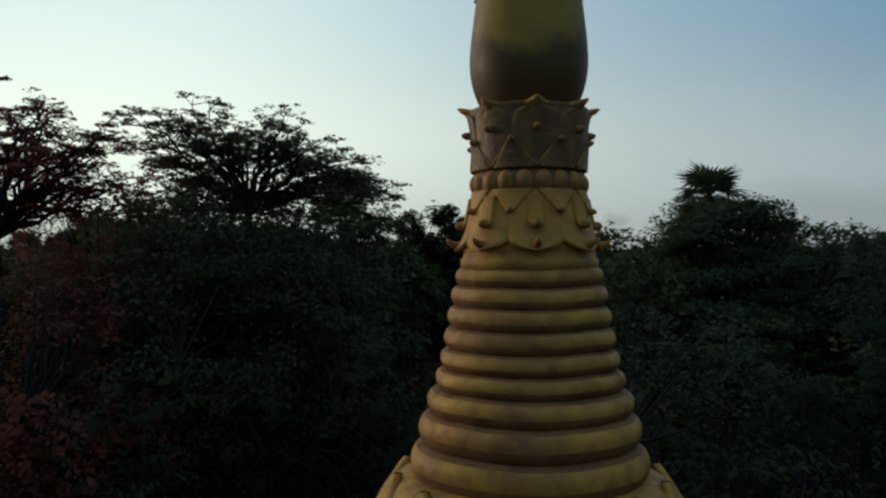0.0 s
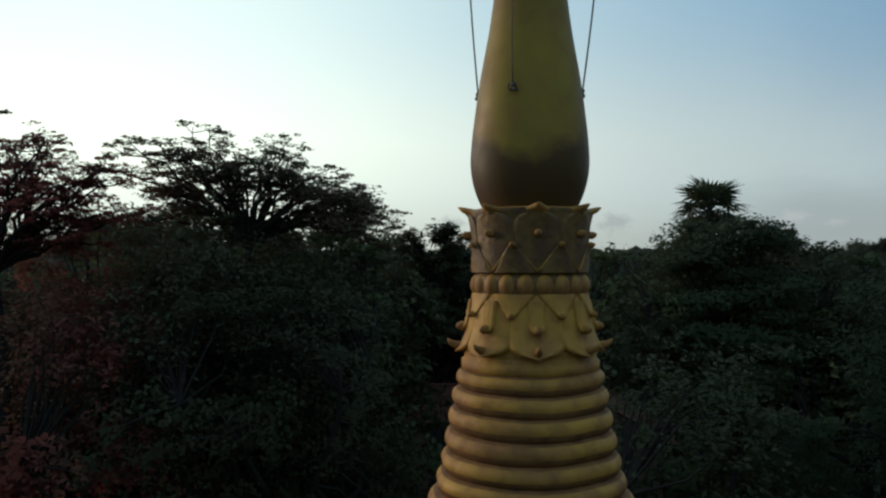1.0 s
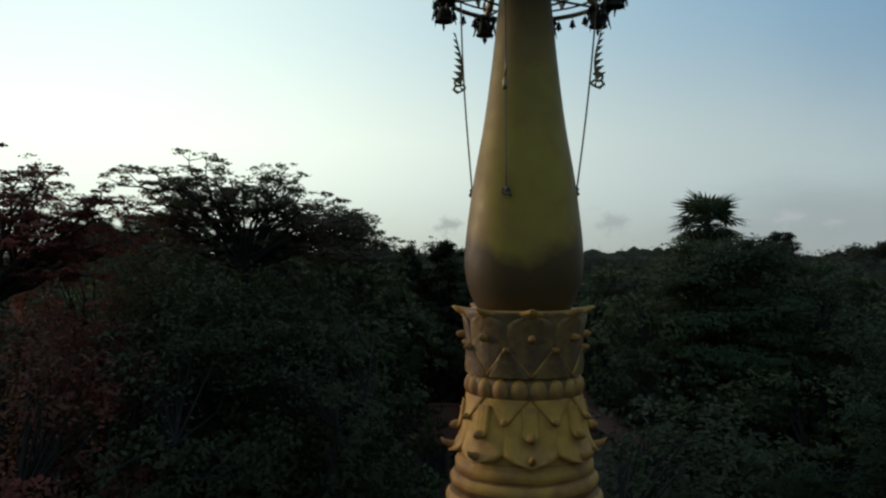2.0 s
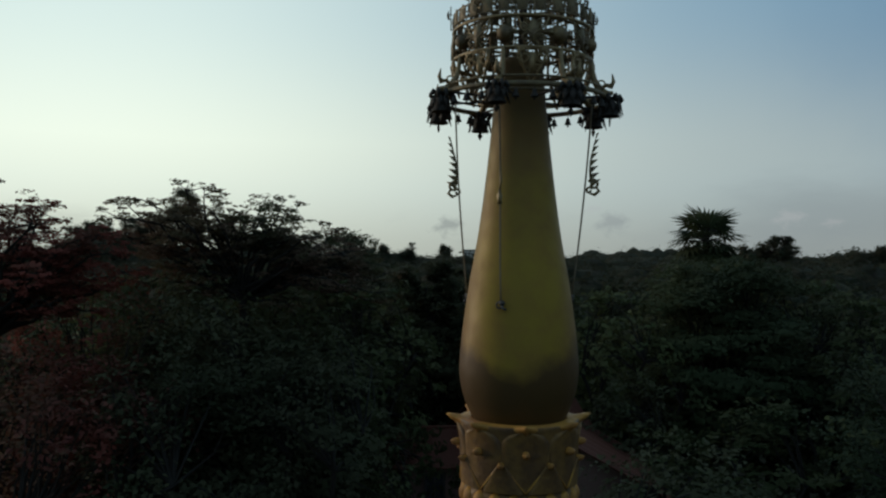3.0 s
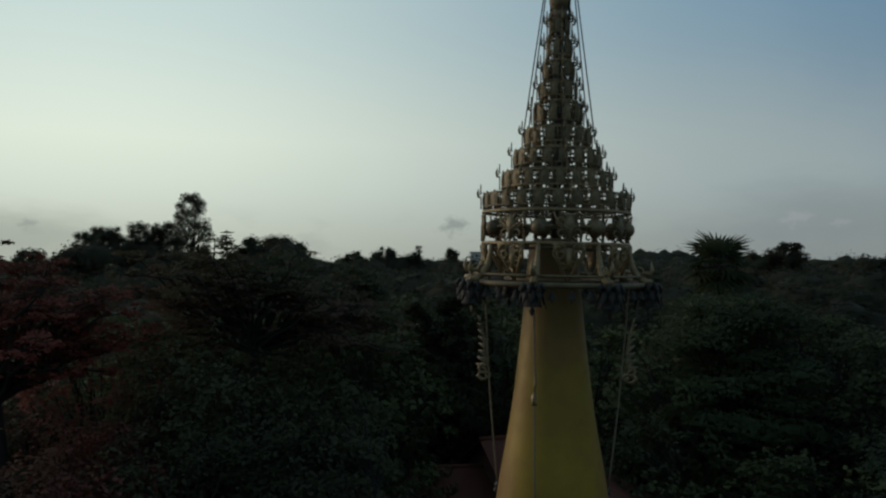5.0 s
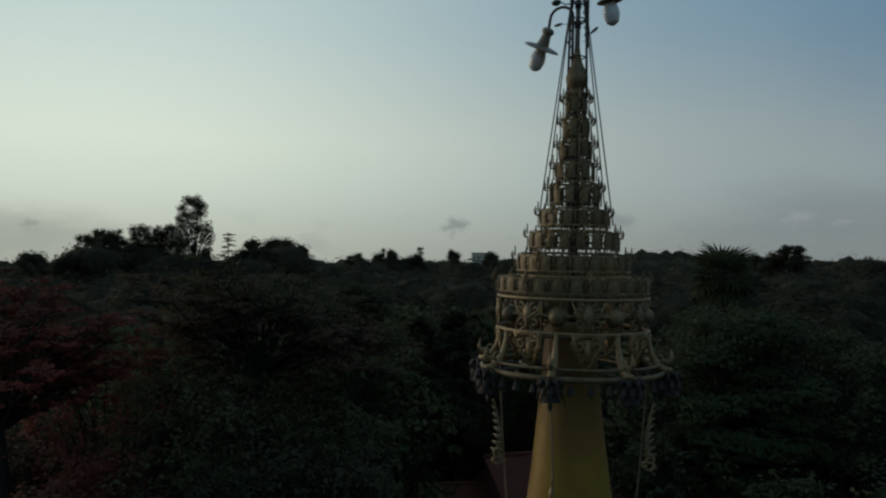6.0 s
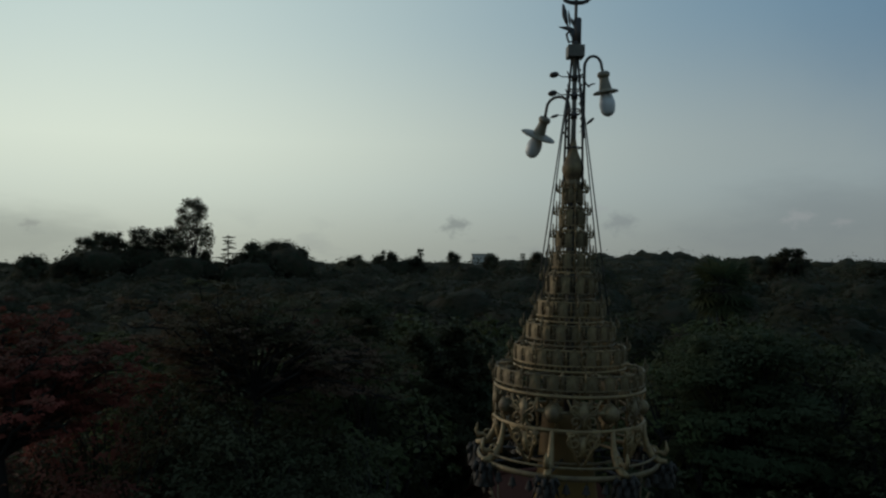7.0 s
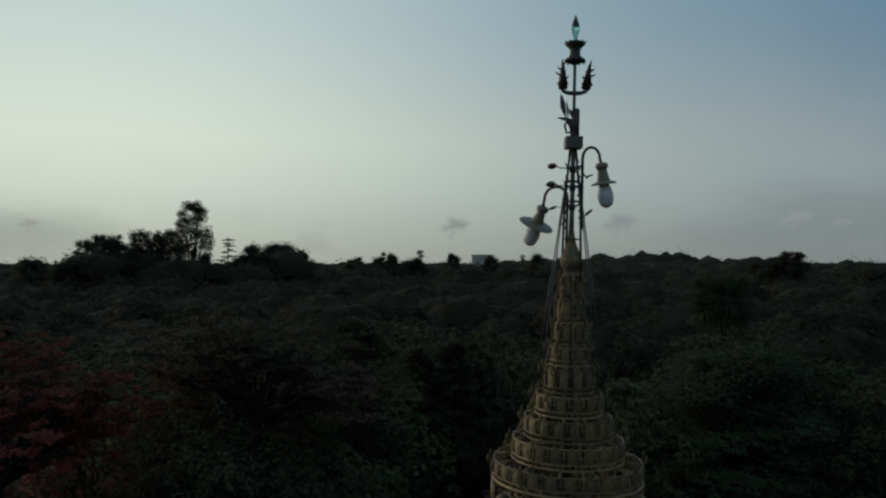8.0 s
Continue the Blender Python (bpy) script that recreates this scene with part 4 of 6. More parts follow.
share("prong", pr, cro, Matrix.Translation((0.072, 0, 6.285)) @ pose(0, 0, 0, 0, -9, 180))
bm = bmesh.new()
lathe(bm, smooth_profile([(0.01, 6.45), (0.066, 6.475), (0.062, 6.49), (0.040, 6.505), (0.034, 6.535), (0.040, 6.56), (0.066, 6.585), (0.062, 6.60), (0.02, 6.605)], 4), 20)
for i in range(10):
    a = pose(0, 0, 0, 0, 0, 36 * i)
    for zz, s in ((6.475, -1), (6.592, 1)):
        tube(bm, [a @ Vector((0, -0.058, zz)), a @ Vector((0, -0.073, zz + 0.012 * s))], [0.010, 0.002], 5)
part("diamond_seat", bm, IRON, hti)
bm = bmesh.new()
lathe(bm, [(0.004, 6.60), (0.032, 6.69), (0.024, 6.705)], 8, close=True)
part("glass_bud", bm, GREEN_GLASS, hti, "green glass bud", smooth=False)
bm = bmesh.new()
lathe(bm, [(0.024, 6.705), (0.026, 6.715), (0.001, 6.785)], 8)
part("bud_cap", bm, IRON, hti, smooth=False)


# ---- two gooseneck lamps on the mast ----
def lamp(az_, z_arm, reach, droop, back, side, label, foot=0.035, wide=1.0):
    """An arched tube, an enamel fitting with a round shade and a bulb; back and side: how far the bulb swings away and to the left."""
    ob = thing("gooseneck_lamp", label, "lamp", group="lamps on the mast")
    ob.matrix_basis = TOP @ about(az_, 0, z_arm)
    bm = bmesh.new()
    pts = [(0, -foot, -0.45), (0, -foot, -0.02)]
    for i in range(9):
        a = math.pi * i / 8
        pts.append((0, -foot - reach / 2 + reach / 2 * math.cos(a), 0.02 + 0.075 * math.sin(a)))
    pts.append((0, -foot - reach - 0.012, -droop))
    tube(bm, pts, 0.010, 8)
    part("arm", bm, IRON, ob)
    turn = Matrix.Rotation(radians(-az_), 4, "Z") @ Matrix.Rotation(radians(side), 4, "Y") @ Matrix.Rotation(radians(back), 4, "X")
    m = Matrix.Translation((0, -foot - reach - 0.012, -droop)) @ turn
    bm = bmesh.new()
    lathe(bm, smooth_profile([(0.016, 0.02), (0.036, 0.012), (0.042, -0.006), (0.037, -0.018), (0.031, -0.026), (0.033, -0.05), (0.042, -0.095), (0.046, -0.108), (0.02, -0.112)], 4), 20)
    o = part("fitting", bm, PORCELAIN, ob)
    o.matrix_basis = m
    bm = bmesh.new()
    lathe(bm, smooth_profile([(0.04, -0.100), (0.075, -0.105), (0.105, -0.112), (0.120, -0.120), (0.118, -0.126), (0.10, -0.119), (0.07, -0.112), (0.04, -0.108)], 4), 28, wobble=0.02)
    o = part("shade", bm, PORCELAIN, ob)
    o.matrix_basis = m @ Matrix.Diagonal((wide, wide, 1, 1))
    bm = bmesh.new()
    lathe(bm, smooth_profile([(0.022, -0.105), (0.034, -0.13), (0.049, -0.175), (0.052, -0.21), (0.041, -0.257), (0.016, -0.277), (0.002, -0.28)], 5), 20)
    o = part("bulb", bm, OPAL, ob, "frosted white bulb")
    o.matrix_basis = m
    return ob


lamp(82, 5.812, 0.112, 0.025, 3, -9, "gooseneck lamp with a small enamel shade and a large white bulb", 0.062, 0.70)
lamp(-124, 5.555, 0.168, 0.05, 21, 19, "gooseneck lamp with a wide round enamel shade and a white bulb")


# ---- bells and tassels under the skirt ----
def bell_cluster():
    ob = thing("bell", "dark bronze bell with a clapper hanging from the crown", "bell", group="large bells of the crown")
    bm = bmesh.new()
    lathe(bm, smooth_profile([(0.006, 0.0), (0.03, -0.01), (0.042, -0.04), (0.046, -0.07), (0.06, -0.095), (0.052, -0.096), (0.03, -0.06)], 3), 14)
    part("bell_body", bm, BELL, ob)
    bm = bmesh.new()
    for i in range(8):
        a = pose(0, 0, 0, 0, 0, 45 * i)
        tube(bm, [a @ Vector(p) for p in ((0, -0.03, 0.0), (0, -0.055, 0.02), (0, -0.07, -0.005), (0, -0.06, -0.03))], [0.012, 0.014, 0.011, 0.003], 5)
    for i in range(9):
        a = pose(0, 0, -0.02, 0, 0, 40 * i + 13)
        plate(bm, [(-0.012, 0.0), (0.012, 0.0), (0.018, -0.035), (0.006, -0.055), (0.0, -0.085 - 0.01 * (i % 3)), (-0.008, -0.05), (-0.018, -0.03)], 0.005, a @ Matrix.Translation((0, -0.055, 0.01)) @ pose(0, 0, 0, -14, 0, 0))
    part("flower_cap", bm, BELL, ob)
    bm = bmesh.new()
    tube(bm, [(0, 0, -0.03), (0, 0, -0.11)], 0.005, 5)
    plate(bm, [(0, -0.10), (0.018, -0.125), (0, -0.155), (-0.018, -0.125)], 0.006)
    part("clapper", bm, BELL, ob)
    bm = bmesh.new()
    tube(bm, [(0, 0, -0.02), (0, 0, 0.05)], 0.005, 5)
    part("hanger", bm, BELL, ob)
    return ob


first = bell_cluster()
for i in range(8):
    m = TOP @ about(AZ0 + 45 * i, R_SKIRT + 0.028, Z_SKIRT - 0.02) @ Matrix.Diagonal((1.08, 1.08, 1.08, 1))
    if i == 0:
        first.matrix_basis = m
    else:
        copy_thing(first, m)


def small_bell():
    ob = thing("small_bell", "small dark bell hanging from the crown's hoop", "bell", group="small bells of the crown")
    bm = bmesh.new()
    lathe(bm, smooth_profile([(0.003, 0.0), (0.012, -0.006), (0.018, -0.03), (0.026, -0.05), (0.02, -0.05)], 3), 10)
    part("bell_body", bm, BELL, ob)
    bm = bmesh.new()
    tube(bm, [(0, 0, 0.02), (0, 0, -0.062)], 0.003, 4)
    ball(bm, (0, 0, -0.064), 0.007, 6, 4)
    part("clapper", bm, BELL, ob)
    return ob


first = small_bell()
k = 0
for i in range(8):
    for da in (11, 22.5, 34):
        m = TOP @ about(AZ0 + 45 * i + da, R_SKIRT, Z_SKIRT - 0.035)
        if k == 0:
            first.matrix_basis = m
        else:
            copy_thing(first, m)
        k += 1


# ---- ropes from the crown to hooks on the bud, with hanging ornaments ----
def rope(az_, r_top, z_top, r_hook, z_hook):
    ob = thing("anchor_rope", "thin dark rope tied to an iron hook on the bud", "rope", group="ropes of the crown")
    m = pose(0, 0, Z, 0, 0, az_)
    bm = bmesh.new()
    pts = []
    for i in range(9):
        t = i / 8
        pts.append(m @ Vector((0.006 * math.sin(5 * t), -(r_top + (r_hook + 0.03 - r_top) * t) - 0.012 * math.sin(math.pi * t), z_top + (z_hook - z_top) * t)))
    tube(bm, pts, 0.006, 6)
    part("line", bm, ROPE, ob)
    bm = bmesh.new()
    h = m @ Matrix.Translation((0, -r_hook, z_hook))
    tube(bm, [h @ Vector(p) for p in ((0, 0.03, 0.01), (0, -0.03, 0.0), (0.012, -0.045, -0.02), (0.03, -0.035, -0.03))], 0.009, 6)
    ball(bm, h @ Vector((0, -0.028, 0.012)), 0.02, 8, 6)
    hoop_m = [h @ Vector((0.022 * math.cos(math.tau * i / 8) - 0.015, -0.03, 0.022 * math.sin(math.tau * i / 8))) for i in range(9)]
    tube(bm, hoop_m, 0.006, 5)
    part("hook", bm, IRON, ob)
    return ob


def ornament(az_, r_, z_, turn, label):
    ob = thing("hanging_ornament", label, "ornament", group="ornaments on the ropes")
    ob.matrix_basis = pose(0, 0, Z, 0, 0, az_) @ Matrix.Translation((0, -r_, z_)) @ pose(0, 0, 0, 0, 0, turn)
    # a flame-shaped strip with a toothed outer edge
    bm = bmesh.new()
    outer, inner = [], []
    for i in range(17):
        t = i / 16
        c = 0.018 * math.sin(4.2 * t) - 0.02 * t
        w = 0.062 * (1 - t) ** 0.55 + 0.008
        outer.append((c - w * (1.0 if i % 2 else 0.05), -0.15 + 0.37 * t + (0.03 if i % 2 else 0)))
        inner.append((c + w * 0.10, -0.15 + 0.37 * t))
    rows = [[bm.verts.new((x, y, z)) for y in (-0.007, 0.007) for x, z in (p, q)] for p, q in zip(inner, outer)]
    for a, b in zip(rows, rows[1:]):
        bm.faces.new((a[0], b[0], b[1], a[1]))
        bm.faces.new((a[3], b[3], b[2], a[2]))
        bm.faces.new((a[1], b[1], b[3], a[3]))
        bm.faces.new((a[2], b[2], b[0], a[0]))
    for r in (rows[0], rows[-1]):
        bm.faces.new((r[0], r[1], r[3], r[2]))
    bmesh.ops.recalc_face_normals(bm, faces=bm.faces)
    part("flame_strip", bm, GILT, ob)
    bm = bmesh.new()
    scroll(bm, -0.012, -0.135, 0.040, 1.2, 0.6, 0.010)
    scroll(bm, 0.016, -0.175, 0.026, 1.0, 2.6, 0.009, flip=-1)
    tube(bm, [(-0.03, 0, -0.15), (-0.05, 0, -0.18), (-0.02, 0, -0.205), (0.015, 0, -0.195)], [0.008, 0.012, 0.012, 0.005], 6)
    part("scrollwork", bm, GILT_LIGHT, ob)
    return ob


for az_, r_hook, z_hook in ((-22, 0.362, 1.85), (-104, 0.335, 1.88), (84, 0.335, 1.88), (172, 0.335, 1.88)):
    rope(az_, 0.45 if az_ == -22 else 0.448 if az_ < 0 else 0.515, 3.27, r_hook, z_hook)
ornament(-104, 0.450, 2.80, 90, "scrolled gilt ornament hung beside the rope")
ornament(84, 0.505, 2.80, 90, "scrolled gilt ornament hung beside the rope")
bm = bmesh.new()
ob = thing("tassel", "small gilt tassel tied on the rope before the bud", "ornament")
tm = pose(0, 0, Z, 0, 0, -22) @ Matrix.Translation((0, -0.435, 2.56))
plate(bm, [(0, 0.05), (0.007, 0.02), (0.019, 0.0), (0.012, -0.03), (0.022, -0.055), (0.004, -0.045), (-0.014, -0.058), (-0.012, -0.03), (-0.018, 0.0), (-0.007, 0.02)], 0.014, tm, 0.010)
tube(bm, [tm @ Vector(p) for p in ((0, 0, 0.03), (0.013, -0.01, 0.09), (0.006, 0.0, 0.16), (0.010, -0.008, 0.20))], [0.006, 0.009, 0.007, 0.004], 6)
part("tassel_body", bm, GILT_LIGHT, ob)


# ---- guy wires from the mast to the tiers ----
def guy(az_, r0, z0, r1, z1):
    ob = thing("guy_wire", "thin steel guy wire from the mast to a tier", "wire", group="guy wires of the mast")
    a = TOP @ about(az_, 0, 0)
    bm = bmesh.new()
    tube(bm, [a @ Vector((0, -r0, z0)), a @ Vector((0, -r1, z1))], 0.0045, 5)
    part("wire", bm, WIRE, ob)


for az_, r1, z1 in ((-100, 0.23, 4.25), (-80, 0.21, 4.2), (100, 0.23, 4.15), (80, 0.25, 4.2), (180, 0.3, 4.1)):
    guy(az_, 0.04, 5.72, r1, z1)

# ---- trees ----
def mesh_from(name, verts, faces4, mat, smooth=False):
    """A mesh from arrays of vertices and of quads."""
    me = bpy.data.meshes.new(name)
    nv, nf = len(verts), len(faces4)
    me.vertices.add(nv)
    me.vertices.foreach_set("co", np.asarray(verts, np.float32).ravel())
    me.loops.add(nf * 4)
    me.loops.foreach_set("vertex_index", np.asarray(faces4, np.int32).ravel())
    me.polygons.add(nf)
    me.polygons.foreach_set("loop_start", np.arange(0, nf * 4, 4, dtype=np.int32))
    if smooth:
        me.polygons.foreach_set("use_smooth", np.ones(nf, bool))
    me.update(calc_edges=True)
    me.materials.append(mat)
    return me


def cube_sphere(n):
    """Directions and quads of a sphere made from a cube with n cells along an edge."""
    V, F = [], []
    for axis in range(3):
        for sign in (-1, 1):
            o = len(V)
            for i in range(n + 1):
                for j in range(n + 1):
                    p = [0.0, 0.0, 0.0]
                    p[axis], p[(axis + 1) % 3], p[(axis + 2) % 3] = sign, math.tan((2 * i / n - 1) * math.pi / 4) * sign, math.tan((2 * j / n - 1) * math.pi / 4)
                    V.append(p)
            for i in range(n):
                for j in range(n):
                    F.append([o + i * (n + 1) + j, o + (i + 1) * (n + 1) + j, o + (i + 1) * (n + 1) + j + 1, o + i * (n + 1) + j + 1])
    V = np.array(V)
    return V / np.linalg.norm(V, axis=1)[:, None], np.array(F)


CORE_V, CORE_F = cube_sphere(2)


def core_mass(pads, mid, rng):
    """The close inner twigs of a crown: an uneven lump inside each pad; their vertices, quads and soft normals."""
    V, F, N = [], [], []
    for k, (e, r, flat) in enumerate(pads):
        lump = 1 + 0.22 * np.sin(CORE_V @ rng.normal(size=3) * 3 + k)
        V.append(e + CORE_V * lump[:, None] * r * np.array([1, 1, flat]))
        F.append(CORE_F + k * len(CORE_V))
        away = e - mid
        nn = CORE_V * 0.75 + away / (np.linalg.norm(away) + 1e-6) * 0.5 + np.array([0, 0, 0.12])
        N.append(nn / np.linalg.norm(nn, axis=1)[:, None])
    return np.concatenate(V), np.concatenate(F), np.concatenate(N)


def leaf_mesh(name, centres, sizes, mat, rng, out=None, loose=0.42, slim=0.55, cores=None):
    """A leaf at each centre: a folded lozenge that faces more or less outwards from the crown (out) and up."""
    n = len(centres)
    face = rng.normal(size=(n, 3)) * loose + np.array([0, 0, 0.55])
    if out is not None:
        face = face + out / (np.linalg.norm(out, axis=1)[:, None] + 1e-9) * 0.7
    face /= np.linalg.norm(face, axis=1)[:, None] + 1e-9
    if out is not None:
        way = out / (np.linalg.norm(out, axis=1)[:, None] + 1e-9)
        face *= np.where((face * way).sum(axis=1) < 0, -1.0, 1.0)[:, None]
    d = np.cross(face, rng.normal(size=(n, 3)))
    d /= np.linalg.norm(d, axis=1)[:, None] + 1e-9
    s = np.cross(d, face)
    L = sizes[:, None]
    v = np.empty((n, 4, 3))
    v[:, 0] = centres - d * L * 0.5
    v[:, 1] = centres - d * L * 0.05 + s * L * slim * 0.5 + face * L * 0.08
    v[:, 2] = centres + d * L * 0.5 - face * L * 0.05
    v[:, 3] = centres - d * L * 0.05 - s * L * slim * 0.5 + face * L * 0.08
    verts, quads = v.reshape(-1, 3), np.arange(n * 4).reshape(-1, 4)
    if cores is not None:
        verts, quads = np.concatenate([verts, cores[0]]), np.concatenate([quads, cores[1] + n * 4])
    me = mesh_from(name, verts, quads, mat, True)
    if out is not None:
        # leaves are shaded softly, as parts of their crown
        soft_n = way * 0.82 + face * 0.18 + np.array([0, 0, 0.1])
        soft_n /= np.linalg.norm(soft_n, axis=1)[:, None] + 1e-9
        soft_n = np.repeat(soft_n, 4, axis=0)
        if cores is not None:
            soft_n = np.concatenate([soft_n, cores[2]])
        me.normals_split_custom_set_from_vertices(soft_n)
    return me


def limb_mesh(name, limbs, mat, sides=6):
    """Tapered bent tubes: each limb is a list of (point, radius)."""
    V, F, o = [], [], 0
    for limb in limbs:
        ref = None
        for i, (p, r) in enumerate(limb):
            d = np.subtract(limb[min(i + 1, len(limb) - 1)][0], limb[max(i - 1, 0)][0])
            d = d / (np.linalg.norm(d) + 1e-9)
            if ref is None:
                ref = np.cross(d, [0.3, 0.9, 0.2])
            ref = ref - d * ref.dot(d)
            ref /= np.linalg.norm(ref) + 1e-9
            s = np.cross(d, ref)
            for k in range(sides):
                a = math.tau * k / sides
                V.append(np.asarray(p) + (ref * math.cos(a) + s * math.sin(a)) * r)
        for i in range(len(limb) - 1):
            for k in range(sides):
                j = (k + 1) % sides
                F.append((o + i * sides + k, o + i * sides + j, o + (i + 1) * sides + j, o + (i + 1) * sides + k))
        o += len(limb) * sides
    return mesh_from(name, V, F, mat, True)


def bend(rng, a, b, r0, r1, n=5, wander=0.12, arch=0.08):
    """A wandering limb from a to b."""
    a, b = np.asarray(a, float), np.asarray(b, float)
    L = np.linalg.norm(b - a)
    out = []
    off = np.zeros(3)
    for i in range(n + 1):
        t = i / n
        if 0 < i < n:
            off = off * 0.5 + rng.normal(size=3) * wander * L / n
        out.append((a + (b - a) * t + (off if 0 < i < n else 0) + np.array([0, 0, arch * L * math.sin(math.pi * t)]), r0 + (r1 - r0) * t))
    return out


def pad_leaves(rng, e, pr, flat, m, size, C, S):
    """Leaves of one pad, hanging in small sprays."""
    p = rng.normal(size=(m, 3))
    p /= np.linalg.norm(p, axis=1)[:, None]
    p *= rng.uniform(0.15, 1, (m, 1)) ** 0.6 * pr
    spray = rng.normal(size=(max(4, m // 14), 3))
    spray *= (pr * 0.95 * rng.uniform(0.1, 1, (len(spray), 1)) ** 0.5) / np.linalg.norm(spray, axis=1)[:, None]
    p = spray[rng.integers(0, len(spray), m)] * 0.85 + p * 0.36
    p[:, 2] *= flat
    C.append(e + p)
    S.append(size * rng.uniform(0.6, 1.4, m))


def grow(seed, height, spread, pads, leaves, leaf_size, pad_r, pad_flat, fork=0.4, layers=(0.5, 1.0), trunk_r=0.25, hollow=0.0, top_narrow=0.95):
    """The limbs and the leaf places of a tree: a trunk to the fork, limbs out to leaf pads that lie in layers within the crown."""
    rng = np.random.default_rng(seed)
    limbs = [bend(rng, (0, 0, -0.2), (rng.normal() * 0.2, rng.normal() * 0.2, height * fork), trunk_r, trunk_r * 0.7, 5, 0.05, 0)]
    top = limbs[0][-1][0]
    mains = []
    for i in range(6):
        a = math.tau * (i + rng.uniform(-0.3, 0.3)) / 6
        rr = spread * rng.uniform(0.3, 0.55)
        e = np.array([rr * math.cos(a), rr * math.sin(a), height * rng.uniform(fork + 0.12, max(fork + 0.15, 0.8))])
        limbs.append(bend(rng, top, e, trunk_r * 0.55, trunk_r * 0.22, 6))
        mains.append(limbs[-1])
    C, S = [], []
    per = max(1, leaves // pads)
    for i in range(pads):
        a = rng.uniform(0, math.tau)
        lz = rng.uniform(*layers)
        k = (lz - layers[0]) / (layers[1] - layers[0] + 1e-6)
        rmax = spread * math.sqrt(max(0.05, 1 - (top_narrow * k) ** 2)) * (0.8 + 0.2 * math.sin(3 * a + seed))
        rr = rmax * math.sqrt(rng.uniform(hollow, 1))
        e = np.array([rr * math.cos(a), rr * math.sin(a), height * lz - 0.06 * height * (rr / spread) ** 2])
        best = min((m[j][0] for m in mains for j in range(2, len(m))), key=lambda q: np.linalg.norm(q - e))
        limbs.append(bend(rng, best, e, trunk_r * 0.16, trunk_r * 0.03, 4 if leaves > 18000 else 2))
        pad_leaves(rng, e, pad_r * rng.uniform(0.6, 1.35), pad_flat, int(per * rng.uniform(0.6, 1.4)), leaf_size, C, S)
    # leaves round the main limbs
    for main in mains:
        for j in (2, 4, 6) if leaves > 8000 else (4,):
            out_p = main[j][0] * np.array([1.25, 1.25, 1.0])
            pad_leaves(rng, out_p, pad_r * 0.9, pad_flat, per, leaf_size, C, S)
    return limbs, np.concatenate(C), np.concatenate(S), rng


def umbrella(seed, fork, arms, leaves, leaf_size, pad_r, pad_flat, trunk_r=0.28, tail=0.5, pads=6):
    """An open, layered tree: from the fork each arm runs to its end (side, depth, height) and carries flat pads along its outer part."""
    rng = np.random.default_rng(seed)
    limbs = [bend(rng, (0.3, 0.2, -0.2), (0, 0, fork), trunk_r, trunk_r * 0.75, 6, 0.08, 0)]
    top = limbs[0][-1][0]
    C, S = [], []
    per = leaves // (len(arms) * pads)
    for end in arms:
        arm = bend(rng, top, end, trunk_r * 0.36, trunk_r * 0.05, 8, 0.22, 0.10)
        limbs.append(arm)
        pad_leaves(rng, arm[-1][0], pad_r * 0.8, pad_flat, per, leaf_size, C, S)
        for i in range(pads):
            t = tail + (1 - tail) * (i + rng.uniform(0, 0.6)) / (pads - 0.4)
            k = min(len(arm) - 1, int(t * (len(arm) - 1)))
            base = arm[k][0]
            tip = base + rng.normal(size=3) * np.array([0.55, 0.55, 0.20]) * pad_r * 1.2 + np.array([0, 0, 0.05])
            limbs.append(bend(rng, base, tip, trunk_r * 0.09, trunk_r * 0.02, 3))
            pad_leaves(rng, tip, pad_r * rng.uniform(0.55, 1.25), pad_flat, int(per * rng.uniform(0.6, 1.4)), leaf_size, C, S)
    return limbs, np.concatenate(C), np.concatenate(S), rng


def canopy(seed, outline, count, depth, thick, low=()):
    """Arm ends under an outline of (side, height): spread in depth, within thick below it, lower to the back and the front."""
    rng = np.random.default_rng(seed)
    xs, zs = zip(*outline)
    ends = []
    for i in range(count):
        x = xs[0] + (xs[-1] - xs[0]) * (i + rng.uniform(0, 1)) / count
        y = rng.uniform(-1, 1) * depth
        ends.append((x, y, float(np.interp(x, xs, zs)) + 0.22 - thick * rng.uniform() ** 1.6 - 0.3 * (y / depth) ** 2))
    return ends + list(low)


def plant(name, label, category, grown, mat, loc=(0, 0, 0), group=""):
    limbs, C, S, rng, *more = grown
    mid_p = np.array([0, 0, C.max(axis=0)[2] * 0.6])
    cores = core_mass(more[0], mid_p, rng) if more else None
    ob = thing(name, label, category, loc, group)
    t = new("trunk", limb_mesh("trunk", limbs, BARK, 3 if len(C) < 5000 else 4 if len(C) < 18000 else 6))
    t.parent = ob
    c = new("crown", leaf_mesh("crown", C, S, mat, rng, (C - mid_p) * np.array([1, 1, 1.3]), cores=cores))
    c.parent = ob
    return ob


def ahead(k, d, x0=-0.64, y0=-5.5):
    """Plan place at depth d ahead of the first eye and k times d to its right."""
    return x0 + k * d, y0 + d, 0


